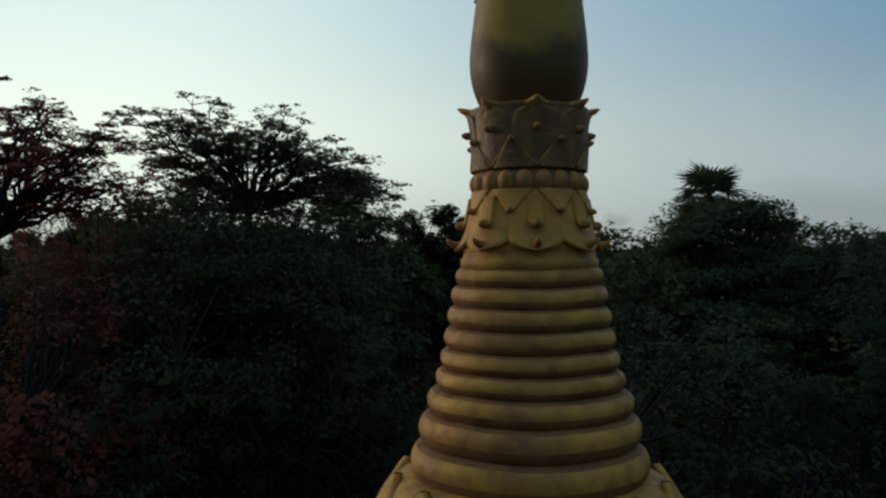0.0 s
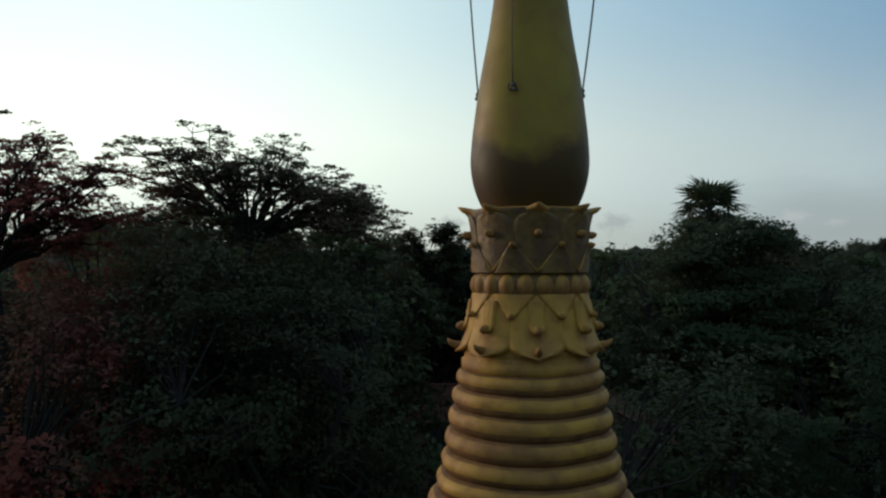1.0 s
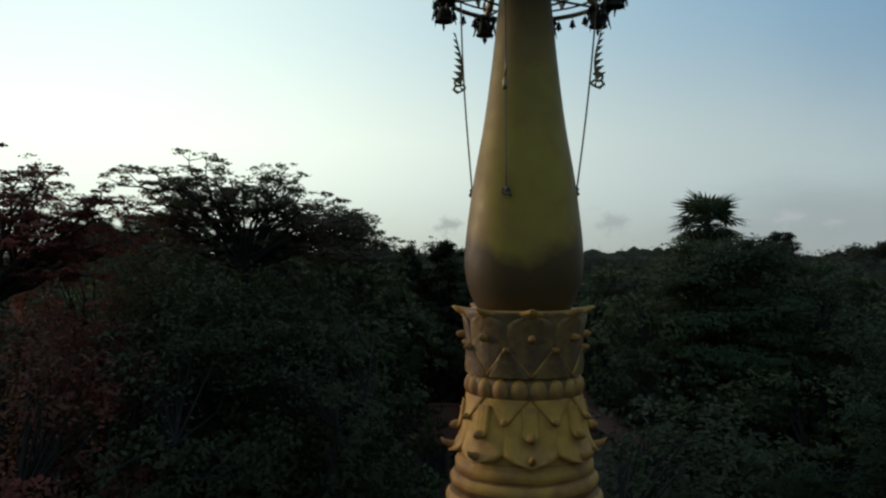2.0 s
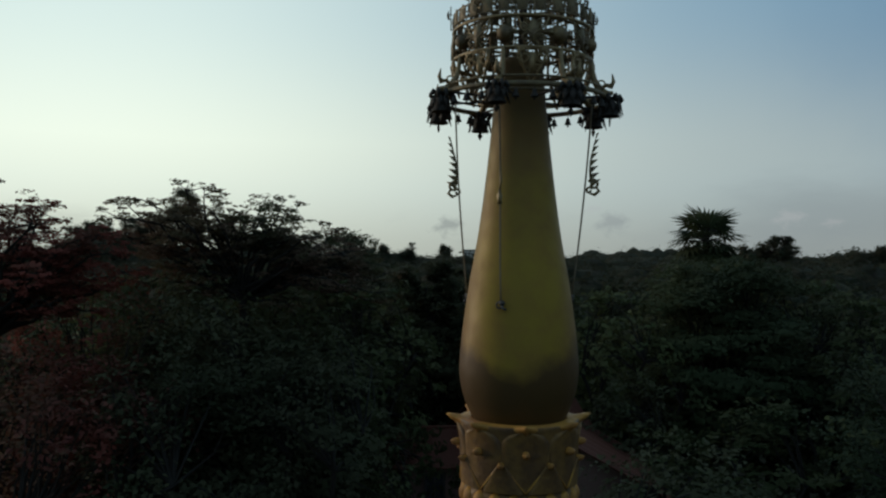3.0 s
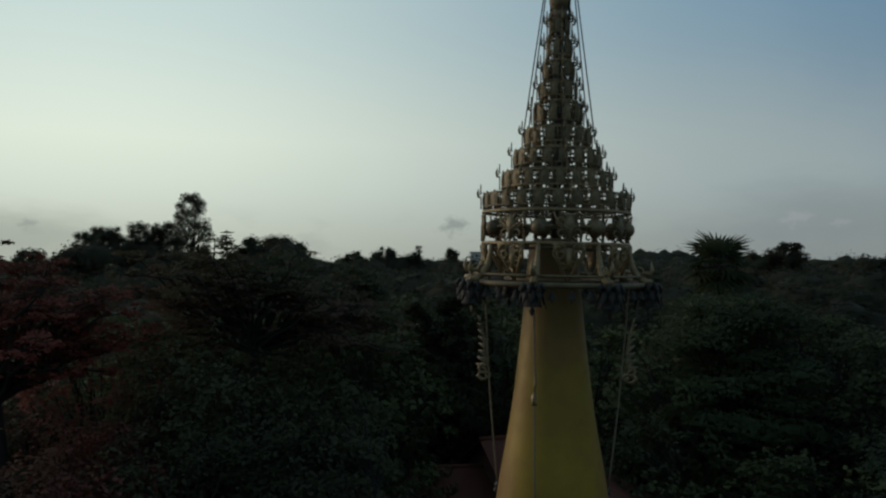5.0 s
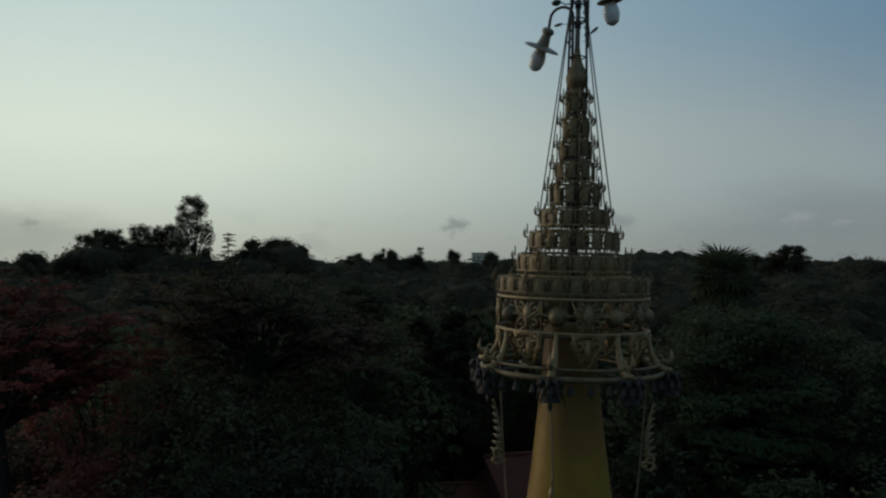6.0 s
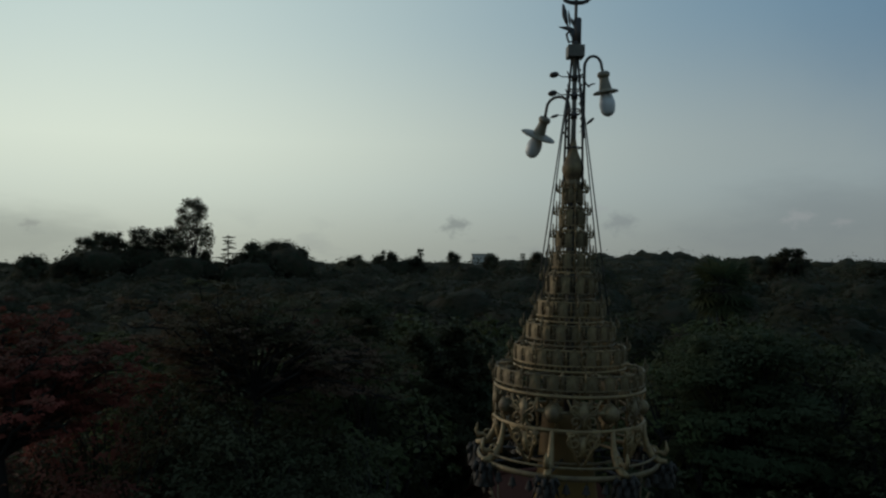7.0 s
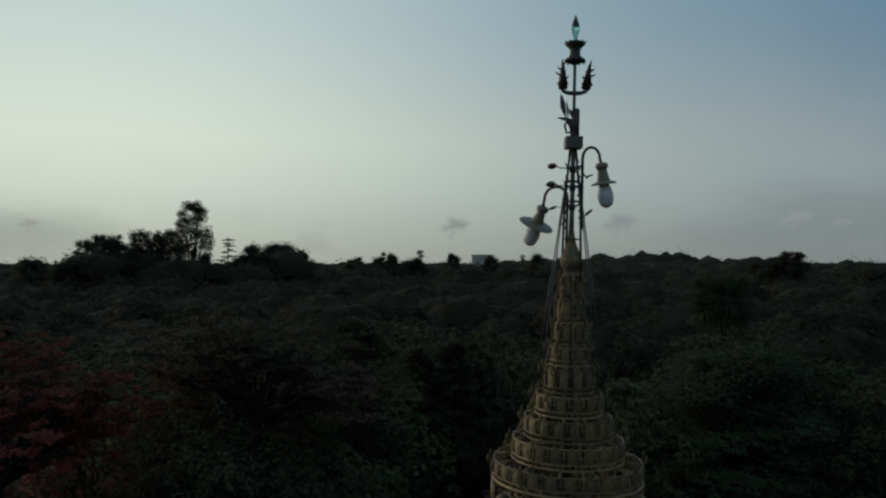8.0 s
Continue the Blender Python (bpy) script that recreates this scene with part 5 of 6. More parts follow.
# open, layered trees to the left
RAIN_OUTLINE = ((-3.2, 11.85), (-2.8, 12.1), (-1.95, 12.50), (-1.4, 12.46), (-0.6, 12.46), (0.0, 12.2), (0.7, 12.14), (1.5, 11.98), (1.95, 11.65), (2.4, 11.1), (2.9, 10.8), (3.5, 10.5), (4.0, 9.9))
plant("rain_tree", "tall open-crowned rain tree with feathery dark leaves", "tree",
      umbrella(11, 9.75, canopy(12, RAIN_OUTLINE, 42, 2.0, 1.0, ((2.4, 0.4, 10.3), (2.9, -0.6, 10.0), (3.3, 0.6, 9.7), (1.9, -0.5, 10.7), (2.2, 0.9, 10.5), (-2.2, 0.8, 10.4), (-2.5, -0.6, 10.2), (-1.7, 0.2, 10.6), (1.3, -0.8, 9.6), (-1.4, -0.5, 9.9), (-1.5, -1.2, 10.5), (-2.2, -0.4, 11.0), (-2.7, 0.4, 11.0), (-1.6, -0.9, 11.0), (-1.1, 0.6, 11.3), (-0.8, -0.8, 11.2), (1.5, 0.6, 10.9), (2.3, -0.9, 10.2))),
               34000, 0.09, 0.46, 0.30, 0.15, 0.5, 9), LEAF_RAIN, ahead(-0.239, 19.5), "open trees beside the spire")
FLAME_OUTLINE = ((-3.4, 12.3), (-1.2, 12.45), (0.1, 12.3), (0.55, 12.0), (1.0, 11.7), (1.6, 11.6), (2.1, 11.4), (2.6, 11.1), (3.0, 10.85))
plant("flame_tree", "flame tree with dark feathery leaves and red blossom", "tree",
      umbrella(23, 9.0, canopy(24, FLAME_OUTLINE, 36, 2.2, 1.6, ((2.4, 0.2, 10.2), (1.8, -0.8, 9.7), (0.6, 0.5, 10.0), (-0.8, -0.4, 10.0), (-1.8, 0.3, 9.8), (2.9, 0.0, 11.0), (2.3, 0.3, 11.2), (2.2, 0.5, 9.6))),
               29000, 0.09, 0.45, 0.32, 0.16, 0.42, 9), LEAF_FLAME, ahead(-0.560, 16.6), "open trees beside the spire")
plant("shade_tree", "round dense dark shade tree", "tree",
      grow(5, 11.9, 2.7, 100, 30000, 0.12, 0.62, 0.5, fork=0.35, layers=(0.4, 0.97), trunk_r=0.25), LEAF_DARK, ahead(-0.108, 27.0), "dense trees below the eye")
plant("grey_leaved_tree", "bushy tree with pale grey-green leaves", "tree",
      grow(67, 8.7, 3.2, 110, 44000, 0.075, 0.7, 0.6, fork=0.3, layers=(0.35, 1.0), trunk_r=0.2), LEAF_GREY, ahead(0.60, 13.5))

for k, d, h, seed, label in ((-0.034, 30.5, 10.35, 51, "upright tree with large dark leaves in clumps"), (0.006, 30.0, 10.45, 52, "slender tree with large dark leaves and a ragged top"),
                             (0.036, 33.0, 10.3, 53, "low tree with large dark leaves behind the spire")):
    plant("large_leaved_tree", label, "tree", grow(seed, h, 1.5 + 0.3 * (seed % 2), 60, 14000, 0.17, 0.55, 0.75, fork=0.3, layers=(0.45, 1.0), trunk_r=0.16), LEAF_DARK, ahead(k, d), "large-leaved trees")

# trees of the wood, two of each kind built and then copied
GROUP = "trees of the wood"
mid = plant("broadleaf_tree", "dark broadleaf tree with a dense uneven crown", "tree",
            grow(31, 10.0, 3.6, 80, 3300, 0.24, 0.9, 0.6, fork=0.3, layers=(0.35, 1.0)), LEAF_DARK, ahead(-0.30, 33.0), GROUP)
mid_b = plant("broadleaf_tree", "dark broadleaf tree with a dense uneven crown", "tree",
              grow(37, 10.0, 4.0, 80, 3300, 0.24, 1.0, 0.5, fork=0.35, layers=(0.4, 1.0)), LEAF, ahead(-0.40, 31.0), GROUP)
mid_r = plant("broadleaf_tree", "dark broadleaf tree dotted with dull red flowers", "tree",
              grow(39, 10.0, 4.0, 80, 3300, 0.24, 1.0, 0.5, fork=0.35, layers=(0.4, 1.0)), LEAF_RED, ahead(-0.19, 40.0), GROUP)
back = plant("broadleaf_tree", "dark broadleaf tree in the depth of the wood", "tree",
             grow(33, 10.0, 3.8, 56, 1750, 0.39, 1.1, 0.6, fork=0.3, layers=(0.35, 1.0)), LEAF_DARK, ahead(-0.10, 44.0), GROUP)
back_b = plant("broadleaf_tree", "dark broadleaf tree in the depth of the wood", "tree",
               grow(35, 10.0, 4.2, 56, 1750, 0.39, 1.2, 0.5, fork=0.35, layers=(0.4, 1.0)), LEAF, ahead(0.06, 46.0), GROUP)
near = plant("broadleaf_tree", "dark broadleaf tree with fine dense leaves", "tree",
             grow(41, 10.0, 3.8, 130, 8600, 0.148, 1.0, 0.6, fork=0.3, layers=(0.25, 1.0), hollow=0.25), LEAF_DARK, ahead(-0.31, 17.2), GROUP)
near_r = plant("broadleaf_tree", "dark broadleaf tree with dull red flower clumps", "tree",
               grow(43, 10.0, 3.8, 130, 8600, 0.148, 1.0, 0.6, fork=0.3, layers=(0.25, 1.0), hollow=0.25), LEAF_RED, ahead(-0.44, 18.0), GROUP)
# stands out of view, only to keep low sky light off the spire
edge = plant("broadleaf_tree", "unseen broadleaf tree added to block low sky light", "tree",
             grow(36, 10.0, 4.2, 40, 900, 0.7, 1.3, 0.5, fork=0.35, layers=(0.4, 1.0)), LEAF, (-22.0, -14.0, 0), GROUP)
for o, h in ((near, 10.0), (near_r, 10.5), (edge, 12.0), (mid, 10.1), (mid_b, 9.9), (mid_r, 10.2), (back, 9.6), (back_b, 9.6)):
    o.scale = (h / 10 * 0.75, h / 10 * 0.75, h / 10)


def put(src, x, y, h, turn, wide=1.0):
    o = copy_thing(src, pose(x, y, 0, 0, 0, turn))
    o.scale = (h / 10 * wide, h / 10 * wide, h / 10)
    return o


pick = random.Random(7)
d = 13.0
while d < 62:
    half = 0.62 * d + 5
    step = max(5.2, d * 0.125)
    x = -half + pick.uniform(0, step)
    while x < half:
        y = -5.5 + d + pick.uniform(-0.3, 0.3) * step
        k = (x + 0.64) / d
        h = pick.uniform(5.6, 8.8) if d < 26 else pick.uniform(6.6, 9.8)
        clear = d < 36 and -0.13 < k < 0.27 or d < 20 and k > 0.3 and d > 15
        if not clear:
            put(pick.choice((near, near, near, near, near_r if k < 0 else near) if d < 20 else (mid, mid_b, mid, mid_b, mid_r if k < 0 else mid) if d < 28 else (back, back_b)), x, y, h, pick.uniform(0, 360), pick.uniform(0.9, 1.25))
        x += step * pick.uniform(0.85, 1.2)
    d += step * 0.85
# low trees round the house, and those that close the wood under the open crowns
for k, d, h in ((-0.39, 20.5, 10.3), (-0.315, 21.5, 10.5), (-0.26, 22.0, 10.3), (-0.20, 22.5, 10.4), (-0.155, 22.0, 10.3), (-0.30, 18.0, 9.2), (-0.26, 18.2, 9.3), (-0.22, 17.8, 9.2), (-0.18, 18.0, 9.2), (-0.15, 18.4, 9.0), (-0.335, 18.4, 9.2), (-0.13, 25.0, 9.8), (-0.18, 25.5, 9.9), (-0.24, 25.0, 9.9), (-0.30, 25.5, 9.9), (-0.36, 25.0, 9.3), (-0.42, 25.5, 8.9), (-0.48, 25.0, 8.9), (-0.085, 19, 6.1), (-0.06, 17.5, 5.2), (-0.085, 24, 9.9), (-0.5, 19, 8.7), (-0.37, 17.5, 8.7), (-0.25, 16.6, 8.7), (-0.19, 17.4, 8.7), (-0.21, 20.5, 8.7), (-0.27, 15.2, 8.7), (-0.34, 15.4, 8.7), (-0.42, 15, 8.7), (-0.49, 14.6, 8.7), (-0.18, 15.6, 8.7), (-0.56, 18.5, 8.7), (-0.11, 20, 5.4), (-0.06, 27, 7.4), (0.0, 35, 8.6), (0.05, 36, 9.0), (0.1, 38, 9.2), (0.16, 33, 8.8), (0.21, 30, 8.6), (0.25, 24, 7.2), (0.2, 18, 5.2), (0.13, 38, 9.4), (0.23, 27, 9.7), (0.51, 27, 9.6), (0.43, 29, 10.2), (0.32, 34, 10.6), (0.36, 33, 10.4), (0.30, 33, 10.0), (0.47, 29.5, 10.0), (0.40, 30.5, 10.3), (0.56, 25, 9.5), (0.3, 19, 6.6), (-0.02, 40, 9.6), (0.24, 40, 9.8)):
    x, y, _ = ahead(k, d)
    put((near_r if k < -0.34 else near) if d < 19 else pick.choice((mid, mid_b)), x, y, h, pick.uniform(0, 360), 0.9)

# unseen trees added behind and beside the pagoda, to block low sky light
for i in range(34):
    a = radians(75 + 210 * (i + pick.uniform(-0.3, 0.3)) / 33)
    r = pick.uniform(17, 24) if i % 2 else pick.uniform(25, 34)
    put(edge, r * math.sin(a), r * math.cos(a) - 2, pick.uniform(11, 14), pick.uniform(0, 360), 1.1)

# tall trees and umbrella crowns far off: crowns of many leafy lobes
def lobed(seed, height, spread, lobes, lobe_r, leaf, low=0.3, narrow=0.95, flat=0.8, cover=0.9, lean=0.0, trunk_r=0.45, core=0.5):
    rng = np.random.default_rng(seed)
    limbs = [bend(rng, (0, 0, -0.2), (lean * 0.5, 0, height * max(low, 0.35)), trunk_r, trunk_r * 0.6, 5, 0.04, 0)]
    fork_p = limbs[0][-1][0]
    C, S, K = [], [], []
    for i in range(lobes):
        k = ((i + rng.uniform(0, 1)) / lobes) ** 0.9
        rad = lobe_r * rng.uniform(0.65, 1.3)
        rmax = max(0.1, spread * math.sqrt(max(0.02, 1 - (narrow * k) ** 2)) - rad * 0.6)
        a, rr = rng.uniform(0, math.tau), rmax * math.sqrt(rng.uniform(0.15, 1))
        e = np.array([rr * math.cos(a) + lean * k, rr * math.sin(a), height * (low + (1 - low) * k) - rad * flat * (0.5 + 0.5 * k)])
        limbs.append(bend(rng, fork_p, e, trunk_r * 0.2, trunk_r * 0.06, 3))
        m = int(cover * 4 * math.pi * rad * rad * flat / (leaf * leaf * 0.42))
        v = rng.normal(size=(m, 3))
        v /= np.linalg.norm(v, axis=1)[:, None]
        q = v * rad * rng.uniform(0.55, 1.0, (m, 1)) ** 0.5 * (1 + 0.25 * np.sin(v @ np.array([5.0, 4.0, 6.0]) + i))[:, None]
        q[:, 2] *= flat
        C.append(e + q)
        K.append((e, rad * core, flat))
        S.append(leaf * rng.uniform(0.6, 1.4, m))
    return limbs, np.concatenate(C), np.concatenate(S), rng, K


plant("layered_tree", "broad layered green tree with drooping tiers", "tree",
      lobed(61, 10.9, 3.6, 84, 0.95, 0.14, low=0.48, narrow=0.88, flat=0.34, cover=0.9, trunk_r=0.28, core=0.4), LEAF_PALE, ahead(0.365, 27.0), "open trees beside the spire")


def far_tree(label, k, d, grown, group="tall trees far off", name="tall_tree"):
    return plant(name, label, "tree", grown, LEAF_FAR, ahead(k, d), group)


far_tree("very tall slender tree with a broken open crown", -0.314, 175, lobed(71, 28.0, 5.6, 74, 1.15, 0.36, low=0.42, narrow=0.93, flat=0.85, cover=0.9, lean=-0.6, core=0.35))
far_tree("tall spreading tree with a dense crown", -0.352, 178, lobed(72, 21.8, 4.8, 66, 1.15, 0.36, low=0.5, narrow=0.8, cover=0.75, core=0.4))
far_tree("tall rounded tree with gaps in its crown", -0.384, 172, lobed(73, 21.4, 4.0, 52, 1.1, 0.36, low=0.5, narrow=0.8, cover=0.75, core=0.4))
far_tree("tall broad tree with a rounded crown", -0.422, 176, lobed(74, 20.6, 5.6, 76, 1.35, 0.38, low=0.45, narrow=0.78, cover=0.65, core=0.5))
far_tree("broad tree with a sloping crown", -0.450, 170, lobed(75, 19.2, 4.6, 60, 1.3, 0.38, low=0.4, narrow=0.82, cover=0.65, core=0.5))
far_tree("broad mound-shaped dark tree", -0.208, 190, lobed(76, 19.2, 7.8, 80, 2.0, 0.46, low=0.25, narrow=0.9, cover=0.5, core=0.55))
far_tree("broad mound-shaped dark tree", -0.243, 180, lobed(77, 18.6, 5.6, 46, 1.8, 0.46, low=0.25, cover=0.5, core=0.55))
far_tree("broad mound-shaped dark tree", -0.178, 186, lobed(86, 17.4, 5.6, 44, 1.8, 0.46, low=0.25, cover=0.5, core=0.55))
far_tree("flat umbrella-shaped tree on the skyline", 0.434, 150, lobed(78, 16.2, 4.4, 40, 1.0, 0.36, low=0.78, narrow=0.75, flat=0.5))
for k, d, h, s, seed in ((0.535, 140, 13.7, 8.0, 82), (0.575, 138, 14.4, 8.0, 87), (0.40, 152, 14.7, 7.0, 90), (0.438, 154, 14.3, 6.5, 89), (-0.47, 150, 15.2, 6.0, 92), (-0.52, 156, 15.4, 6.0, 93), (-0.115, 230, 16.0, 8.0, 94), (-0.035, 250, 16.2, 6.0, 95), (0.06, 255, 16.8, 5.0, 96),
                         (-0.072, 250, 17.7, 7.5, 83), (0.012, 260, 17.6, 4.5, 84), (0.118, 240, 17.3, 4.0, 85)):
    far_tree("broad dark tree on the skyline", k, d, lobed(seed, h, s, 44, 1.6, 0.53, low=0.3, cover=0.5, core=0.6), "trees on the skyline", "skyline_tree")

# a conifer with flat tiers
rng = np.random.default_rng(91)
limbs = [bend(rng, (0, 0, -0.2), (0, 0, 19.8), 0.4, 0.05, 8, 0.01, 0)]
C, S = [], []
for i in range(8):
    z, r = 10.2 + 1.25 * i + rng.uniform(-0.15, 0.15), (3.9 - 0.36 * i) * rng.uniform(0.8, 1.1)
    for a in np.arange(0, math.tau, math.tau / 5):
        rr = r * rng.uniform(0.45, 1.15)
        e = np.array([rr * math.cos(a + i), rr * math.sin(a + i), z + rng.uniform(-0.35, 0.6)])
        limbs.append(bend(rng, (0, 0, z), e, 0.1, 0.03, 3, 0.05, 0.1))
        for t in (0.3, 0.55, 0.8, 1.0):
            pad_leaves(rng, e * np.array([t, t, 1]), 0.62, 0.16, 30, 0.36, C, S)
plant("conifer", "conifer with flat tiered branches on the skyline", "tree", (limbs, np.concatenate(C), np.concatenate(S), rng), LEAF_DARK, ahead(-0.272, 180), "tall trees far off")


# fan palm rising out of the trees
def fan_palm(loc, height, r, label, leaves=34, seed=3, blades=16):
    rng = np.random.default_rng(seed)
    ob = thing("fan_palm", label, "palm", loc)
    limbs = [bend(rng, (0, 0, -0.2), (0.1, 0, height - r), 0.22, 0.2, 8, 0.03, 0)]
    V, F = [], []
    top = np.array([0.1, 0, height - r])
    for i in range(leaves):
        a = rng.uniform(0, math.tau)
        lift = rng.uniform(-0.9, 1.2)
        d = np.array([math.cos(a) * math.cos(lift), math.sin(a) * math.cos(lift), math.sin(lift)])
        hub = top + d * r * 0.45
        limbs.append([(top, 0.03), (hub, 0.02)])
        side = np.cross(d, [0, 0, 1.0])
        side /= np.linalg.norm(side) + 1e-9
        up = np.cross(side, d)
        for j in range(blades):
            b = radians(-110 + 220 * j / (blades - 1)) + rng.normal() * 0.03
            v = d * math.cos(b) + side * math.sin(b)
            w = -d * math.sin(b) + side * math.cos(b)
            L = r * 0.62 * rng.uniform(0.85, 1.1)
            o = len(V)
            V += [hub, hub + v * L * 0.55 + w * 0.07 + up * 0.03, hub + v * L - up * 0.16 * L, hub + v * L * 0.55 - w * 0.07 + up * 0.03]
            F.append((o, o + 1, o + 2, o + 3))
    t = new("trunk", limb_mesh("trunk", limbs, BARK))
    t.parent = ob
    c = new("crown", mesh_from("crown", V, F, LEAF_PALM))
    c.parent = ob
    return ob


fan_palm(ahead(0.343, 38.0), 13.7, 1.95, "tall fan palm with a dense round head of spiky leaves", 44)
fan_palm(ahead(-0.029, 300.0), 19.5, 2.2, "distant palm standing over the skyline", 26, 5, 10)
fan_palm(ahead(0.100, 320.0), 18.0, 1.8, "distant palm standing over the skyline", 22, 6, 10)

# the far wood, out to the horizon
rng = np.random.default_rng(17)
C, S, O = [], [], []
# rises of taller trees: side, depth, half width of the rise, added height
RISES = ((0.197, 700, 0.022, 10.5), (0.235, 700, 0.03, 8.0), (0.27, 700, 0.03, 12.0), (0.31, 700, 0.03, 7.0), (0.35, 700, 0.035, 8.0), (0.15, 700, 0.03, 8.0), (0.10, 700, 0.04, 4.0), (0.42, 700, 0.04, 5.5), (-0.10, 235, 0.03, 3.0), (0.52, 135, 0.07, 2.2), (0.44, 150, 0.03, 2.6), (-0.215, 185, 0.035, 7.0), (-0.26, 178, 0.03, 5.5),
         (-0.42, 172, 0.035, 8.0), (-0.35, 176, 0.045, 7.0), (-0.455, 170, 0.02, 3.0), (-0.055, 240, 0.03, 4.5), (0.115, 230, 0.05, 3.5), (-0.15, 150, 0.04, 1.5), (0.40, 60, 0.06, 0.8), (0.03, 75, 0.05, 0.8))
WAVES = rng.normal(size=(14, 3)) * np.geomspace(0.35, 2.6, 14)[:, None]
PHASE = rng.uniform(0, math.tau, 14)
AMPS = 0.5 / np.arange(1.5, 8.5, 0.5)
DOME_V, DOME_F = cube_sphere(4)
DOME_F = DOME_F[(DOME_V[DOME_F, 2].max(axis=1) > -0.2)]
MOUND_V, MOUND_F = cube_sphere(3)
MOUND_F = MOUND_F[(MOUND_V[MOUND_F, 2].max(axis=1) > -0.2)]


def lumpy(p):
    """Uneven lumps of foliage, by place."""
    return (np.sin(p @ WAVES.T + PHASE) * AMPS).sum(axis=1)


KV, KF, KN, kn = [], [], [], 0
d = 50.0
while d < 1500:
    step = d * 0.05 + 2.6 if d < 190 else 9.5 if d < 420 else 24
    half = 0.64 * d + 8
    fine = min(0.19 + d * 0.0024, 1.3)
    x = -half
    while x < half:
        h = rng.uniform(7.2, 10.4) + min(3.6, max(0.0, d - 60) / 90)
        h += (rng.uniform(0.3, 1.4) + rng.uniform() ** 4 * 3 if d > 190 else 0)
        h += sum(a * math.exp(-((x / d - k) / w) ** 2 - ((d - dd) / (14 if dd < 400 else 130)) ** 2) for k, dd, w, a in RISES)
        cx, cy = x + rng.uniform(-1, 1) * step * 0.3, -5.5 + d + rng.uniform(-1, 1) * step * 0.4
        r = step * rng.uniform(0.5, 0.9)
        tall = min(0.8 * r, 5.0) * rng.uniform(0.8, 1.2)
        tall += max(0.0, h - 15) if d > 260 else 0
        mid_p = np.array([cx, cy, h - tall])
        shape = np.array([r, r, tall])
        rough = min(1, 60 / d + 0.3)
        # the crown's close inner mass, with broad sprays over it in the nearer trees
        dv, df = (MOUND_V, MOUND_F) if d < 260 else (DOME_V, DOME_F)
        p = dv * shape * (0.82 if d < 120 else 0.76)
        KV.append(mid_p + p * (1 + 0.32 * lumpy((mid_p + p) * rough))[:, None])
        KF.append(df + kn)
        kn += len(dv)
        nn = dv * np.array([1, 1, 1.2]) + np.array([0, 0, 0.2])
        KN.append(nn / np.linalg.norm(nn, axis=1)[:, None])
        if d < 260:
            m = int(np.clip(12000 / d, 50, 180))
            v = rng.normal(size=(m, 3))
            v /= np.linalg.norm(v, axis=1)[:, None]
            v[:, 2] = np.abs(v[:, 2]) * 1.3 - 0.35
            p = v * shape * 0.90
            C.append(mid_p + p * (1 + 0.32 * lumpy((mid_p + p) * rough))[:, None])
            O.append(v)
            S.append(rng.uniform(0.7, 1.3, m) * fine * 2.0)
        m = int(np.clip((25000 if d < 120 or d > 260 else 42000) / d, 60, 400))
        v = rng.normal(size=(m, 3))
        v /= np.linalg.norm(v, axis=1)[:, None]
        v[:, 2] = np.abs(v[:, 2]) * 1.3 - 0.35
        p = v * shape * 0.97
        p = mid_p + p * (1 + 0.32 * lumpy((mid_p + p) * rough))[:, None]
        C.append(p + rng.normal(size=(m, 3)) * min(0.07 * r, 0.5))
        O.append(v)
        S.append(rng.uniform(0.7, 1.3, m) * fine)
        x += step * rng.uniform(0.8, 1.25)
    d += step * (0.8 if d < 190 else 2.6)
wood = new("far_wood", leaf_mesh("far_wood", np.concatenate(C), np.concatenate(S), LEAF_FAR, rng, np.concatenate(O), 0.3, 0.85, (np.concatenate(KV), np.concatenate(KF), np.concatenate(KN))))
tagged(wood, "dark treetops of the wood reaching to the horizon", "wood", kind="stuff")


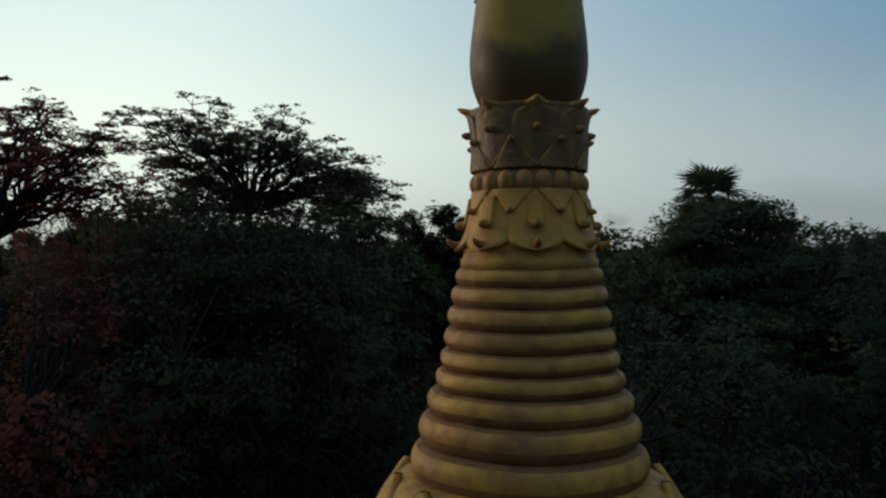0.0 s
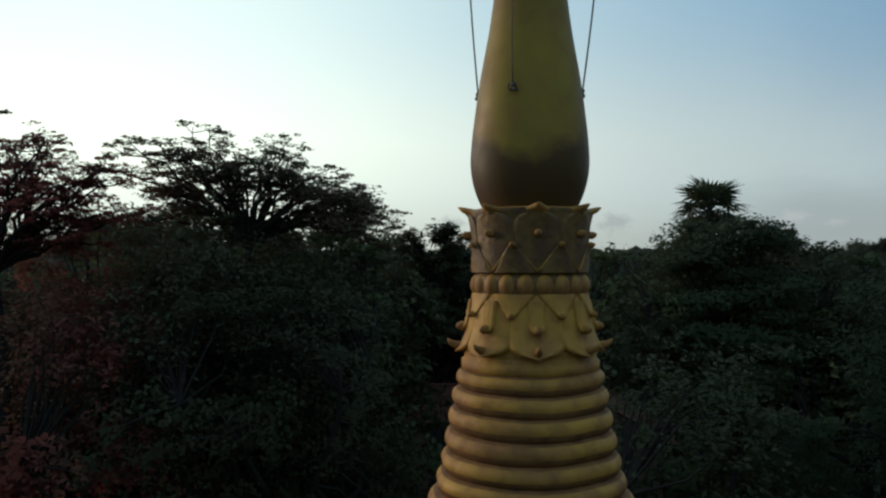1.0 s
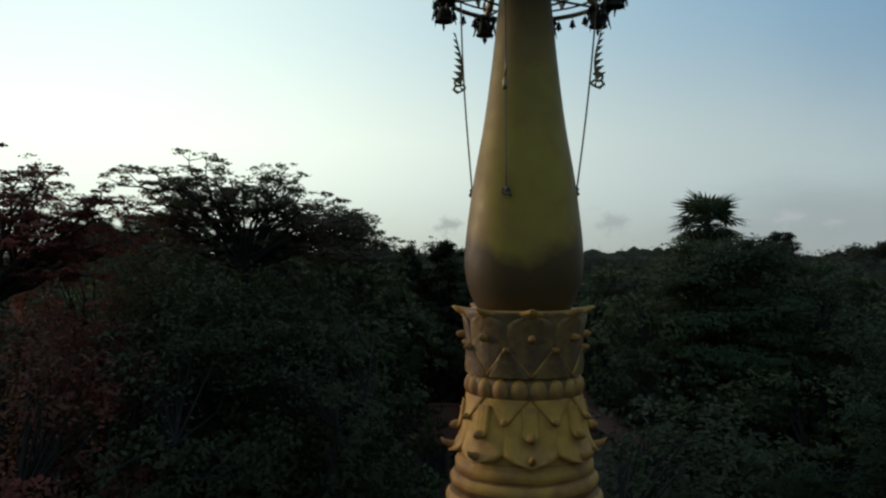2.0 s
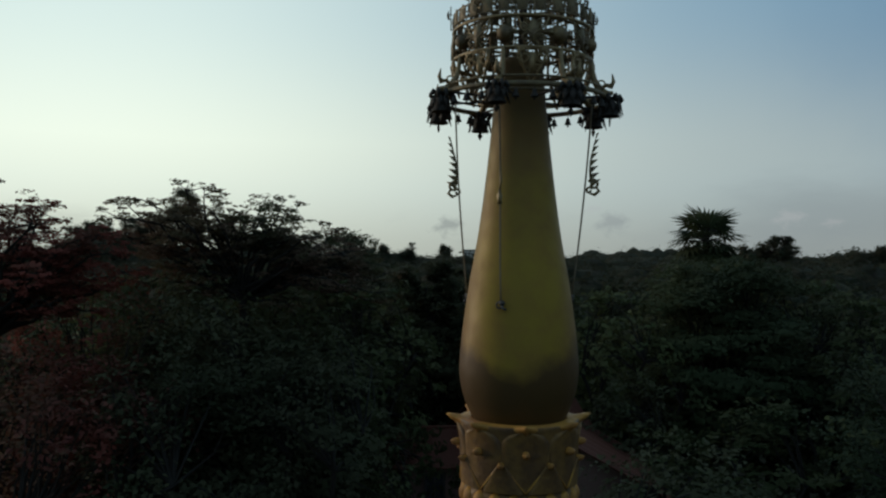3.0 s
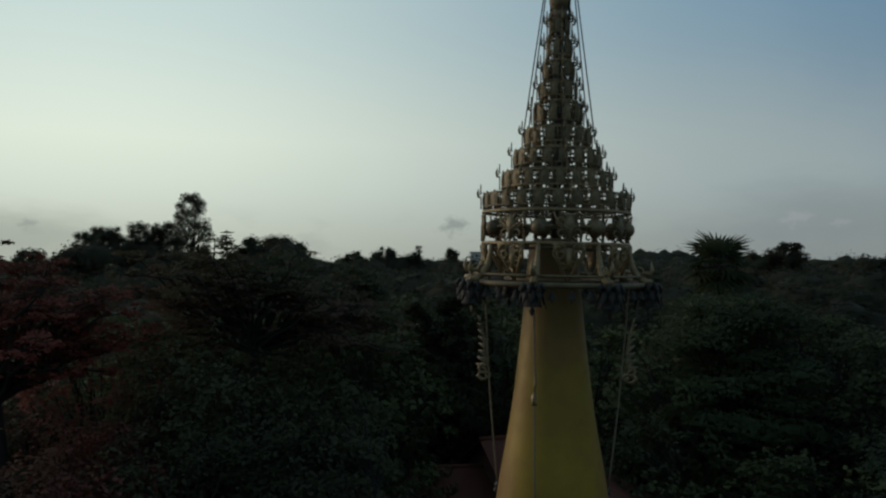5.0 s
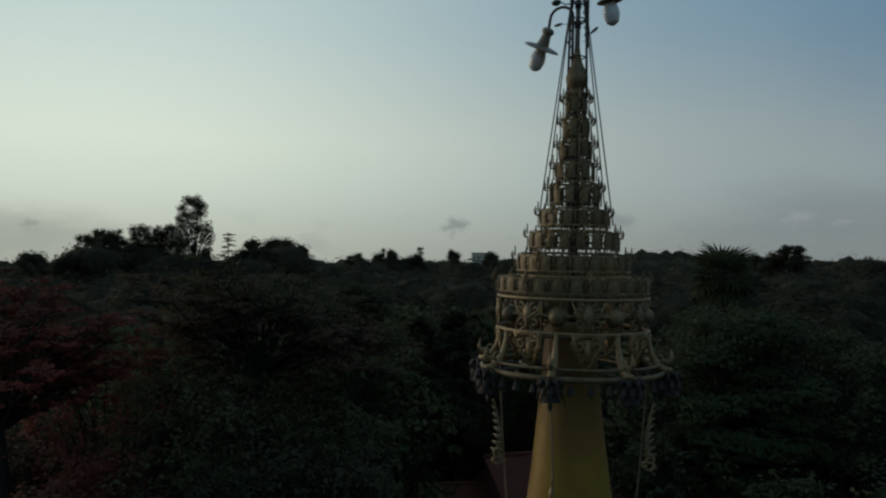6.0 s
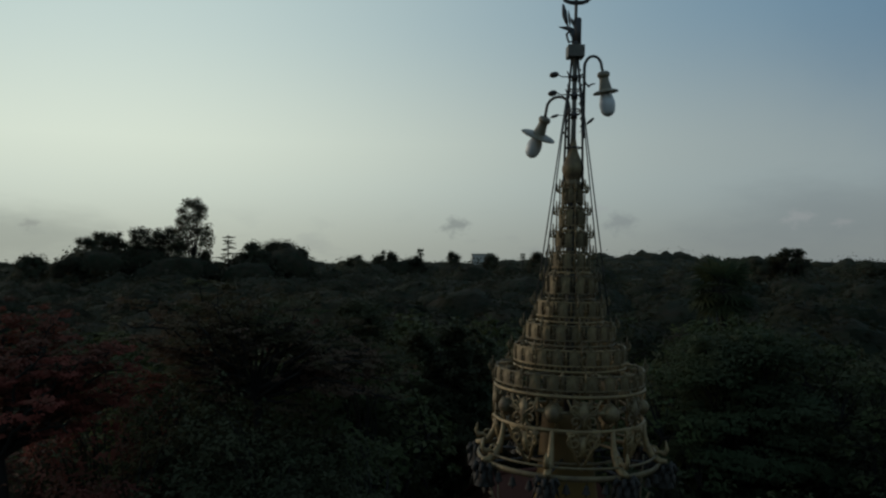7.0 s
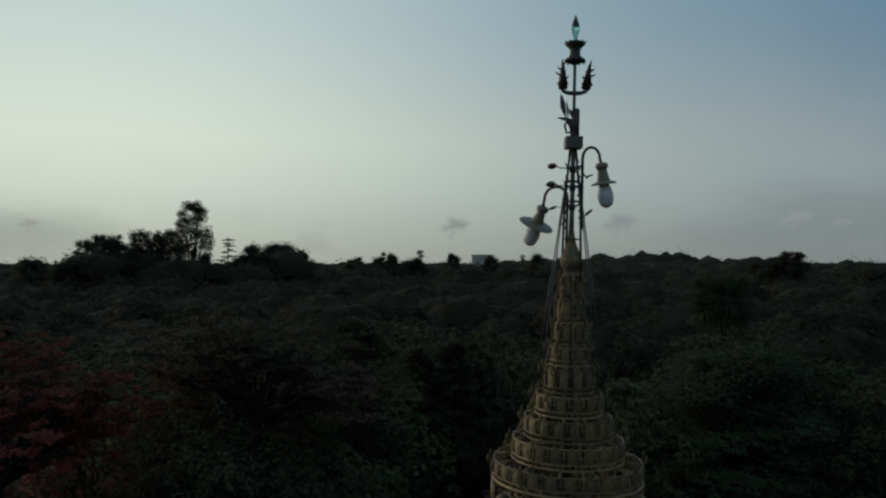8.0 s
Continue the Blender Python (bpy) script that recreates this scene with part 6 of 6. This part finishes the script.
# ---- houses among the trees ----
def gable_house(name, label, corner, along, across, wall_h, roof_h, over=0.35):
    """A house with a pitched roof; along and across are its plan edges from the corner."""
    ob = thing(name, label, "house", (corner[0], corner[1], 0))
    u, v = Vector((*along, 0)), Vector((*across, 0))
    un, vn = u.normalized(), v.normalized()
    bm = bmesh.new()
    base = [Vector((0, 0, 0)), u, u + v, v]
    lo = [bm.verts.new(p) for p in base]
    hi = [bm.verts.new(p + Vector((0, 0, wall_h))) for p in base]
    for i in range(4):
        j = (i + 1) % 4
        bm.faces.new((lo[i], lo[j], hi[j], hi[i]))
    ga = bm.verts.new(v * 0.5 + Vector((0, 0, wall_h + roof_h)))
    gb = bm.verts.new(u + v * 0.5 + Vector((0, 0, wall_h + roof_h)))
    bm.faces.new((hi[3], hi[0], ga))
    bm.faces.new((hi[1], hi[2], gb))
    bmesh.ops.recalc_face_normals(bm, faces=bm.faces)
    part("wall", bm, WALL, ob, smooth=False)
    slope = roof_h / (v.length / 2)
    for s in (0, 1):
        eave = (v if s else Vector()) + vn * (over if s else -over) + Vector((0, 0, wall_h - over * slope))
        ridge = v * 0.5 + Vector((0, 0, wall_h + roof_h))
        bm = bmesh.new()
        n = max(6, int(u.length / 0.25))
        rows = []
        for i in range(n + 1):
            off = un * (-over + (u.length + 2 * over) * i / n)
            lift = Vector((0, 0, 0.03 if i % 2 else 0.0))
            rows.append([bm.verts.new(p + off + lift + Vector((0, 0, dz))) for p in (eave, ridge) for dz in (0.02, 0.06)])
        for p, q in zip(rows, rows[1:]):
            bm.faces.new((p[0], q[0], q[2], p[2]))
            bm.faces.new((p[1], p[3], q[3], q[1]))
            bm.faces.new((p[0], p[1], q[1], q[0]))
            bm.faces.new((p[2], q[2], q[3], p[3]))
        for r in (rows[0], rows[-1]):
            bm.faces.new((r[0], r[1], r[3], r[2]))
        bmesh.ops.recalc_face_normals(bm, faces=bm.faces)
        part("roof", bm, ROOF, ob, smooth=False)
    bm = bmesh.new()
    tube(bm, [v * 0.5 - un * over + Vector((0, 0, wall_h + roof_h + 0.06)), v * 0.5 + u + un * over + Vector((0, 0, wall_h + roof_h + 0.06))], 0.09, 8)
    part("ridge_cap", bm, ROOF, ob)
    return ob


def house_window(parent, x, y, z, w, h, turn):
    """A framed dark window on a wall."""
    m = pose(x, y, z, 0, 0, turn)
    bm = bmesh.new()
    for c, s in (((0, -0.03, h / 2), (w + 0.1, 0.08, 0.07)), ((0, -0.03, -h / 2), (w + 0.16, 0.12, 0.07)), ((-w / 2, -0.03, 0), (0.07, 0.08, h)), ((w / 2, -0.03, 0), (0.07, 0.08, h)), ((0, -0.03, 0), (0.05, 0.06, h))):
        box(bm, c, s, 0.008)
    o = part("window_frame", bm, DARK_WOOD, parent, smooth=False)
    o.matrix_basis = m
    bm = bmesh.new()
    box(bm, (0, -0.01, 0), (w, 0.03, h))
    o2 = part("pane", bm, PANE, parent, smooth=False)
    o2.matrix_basis = m


main = gable_house("red_roofed_house", "pink plastered house with a red sheet roof among the trees", (1.5, 18.9), (3.0, 0.95), (-1.3, 4.1), 4.85, 1.2)
house_window(main, 0.8, 0.25, 3.9, 0.8, 1.2, 17.5)
house_window(main, 2.2, 0.69, 3.9, 0.8, 1.2, 17.5)
wing = gable_house("house_wing", "low plastered wing with dark windows and a red roof", (-2.4, 19.6), (3.9, 0.3), (-0.2, 3.4), 4.3, 0.7)
for x in (0.7, 1.8):
    for z in (3.6, 2.0):
        house_window(wing, x, 0.06, z, 0.6, 0.8, 4.4)
shed = gable_house("small_gabled_house", "small pink gabled house with a red roof and dark windows", (1.3, 19.3), (-0.5, -3.6), (4.4, -0.6), 4.7, 1.2)
house_window(shed, 2.6, -3.95, 4.1, 0.6, 1.0, -7.8)
house_window(shed, 1.4, -3.79, 4.1, 0.6, 1.0, -7.8)

# a pale flat-roofed block on the horizon
ob = thing("apartment_block", "pale grey flat-roofed building on the horizon", "building", (22.0, 455.0, 0))
bm = bmesh.new()
box(bm, (0, 0, 9.3), (12.0, 9, 18.6), 0.05)
part("wall", bm, FAR_WALL, ob, smooth=False)
bm = bmesh.new()
box(bm, (0, 0, 18.85), (12.8, 9.8, 0.5), 0.05)
part("roof_slab", bm, FAR_WALL, ob, smooth=False)
for i in range(6):
    bm = bmesh.new()
    box(bm, (-5 + 2 * i, -4.52, 16.4), (0.7, 0.08, 0.9))
    part("window", bm, PANE, ob, smooth=False)
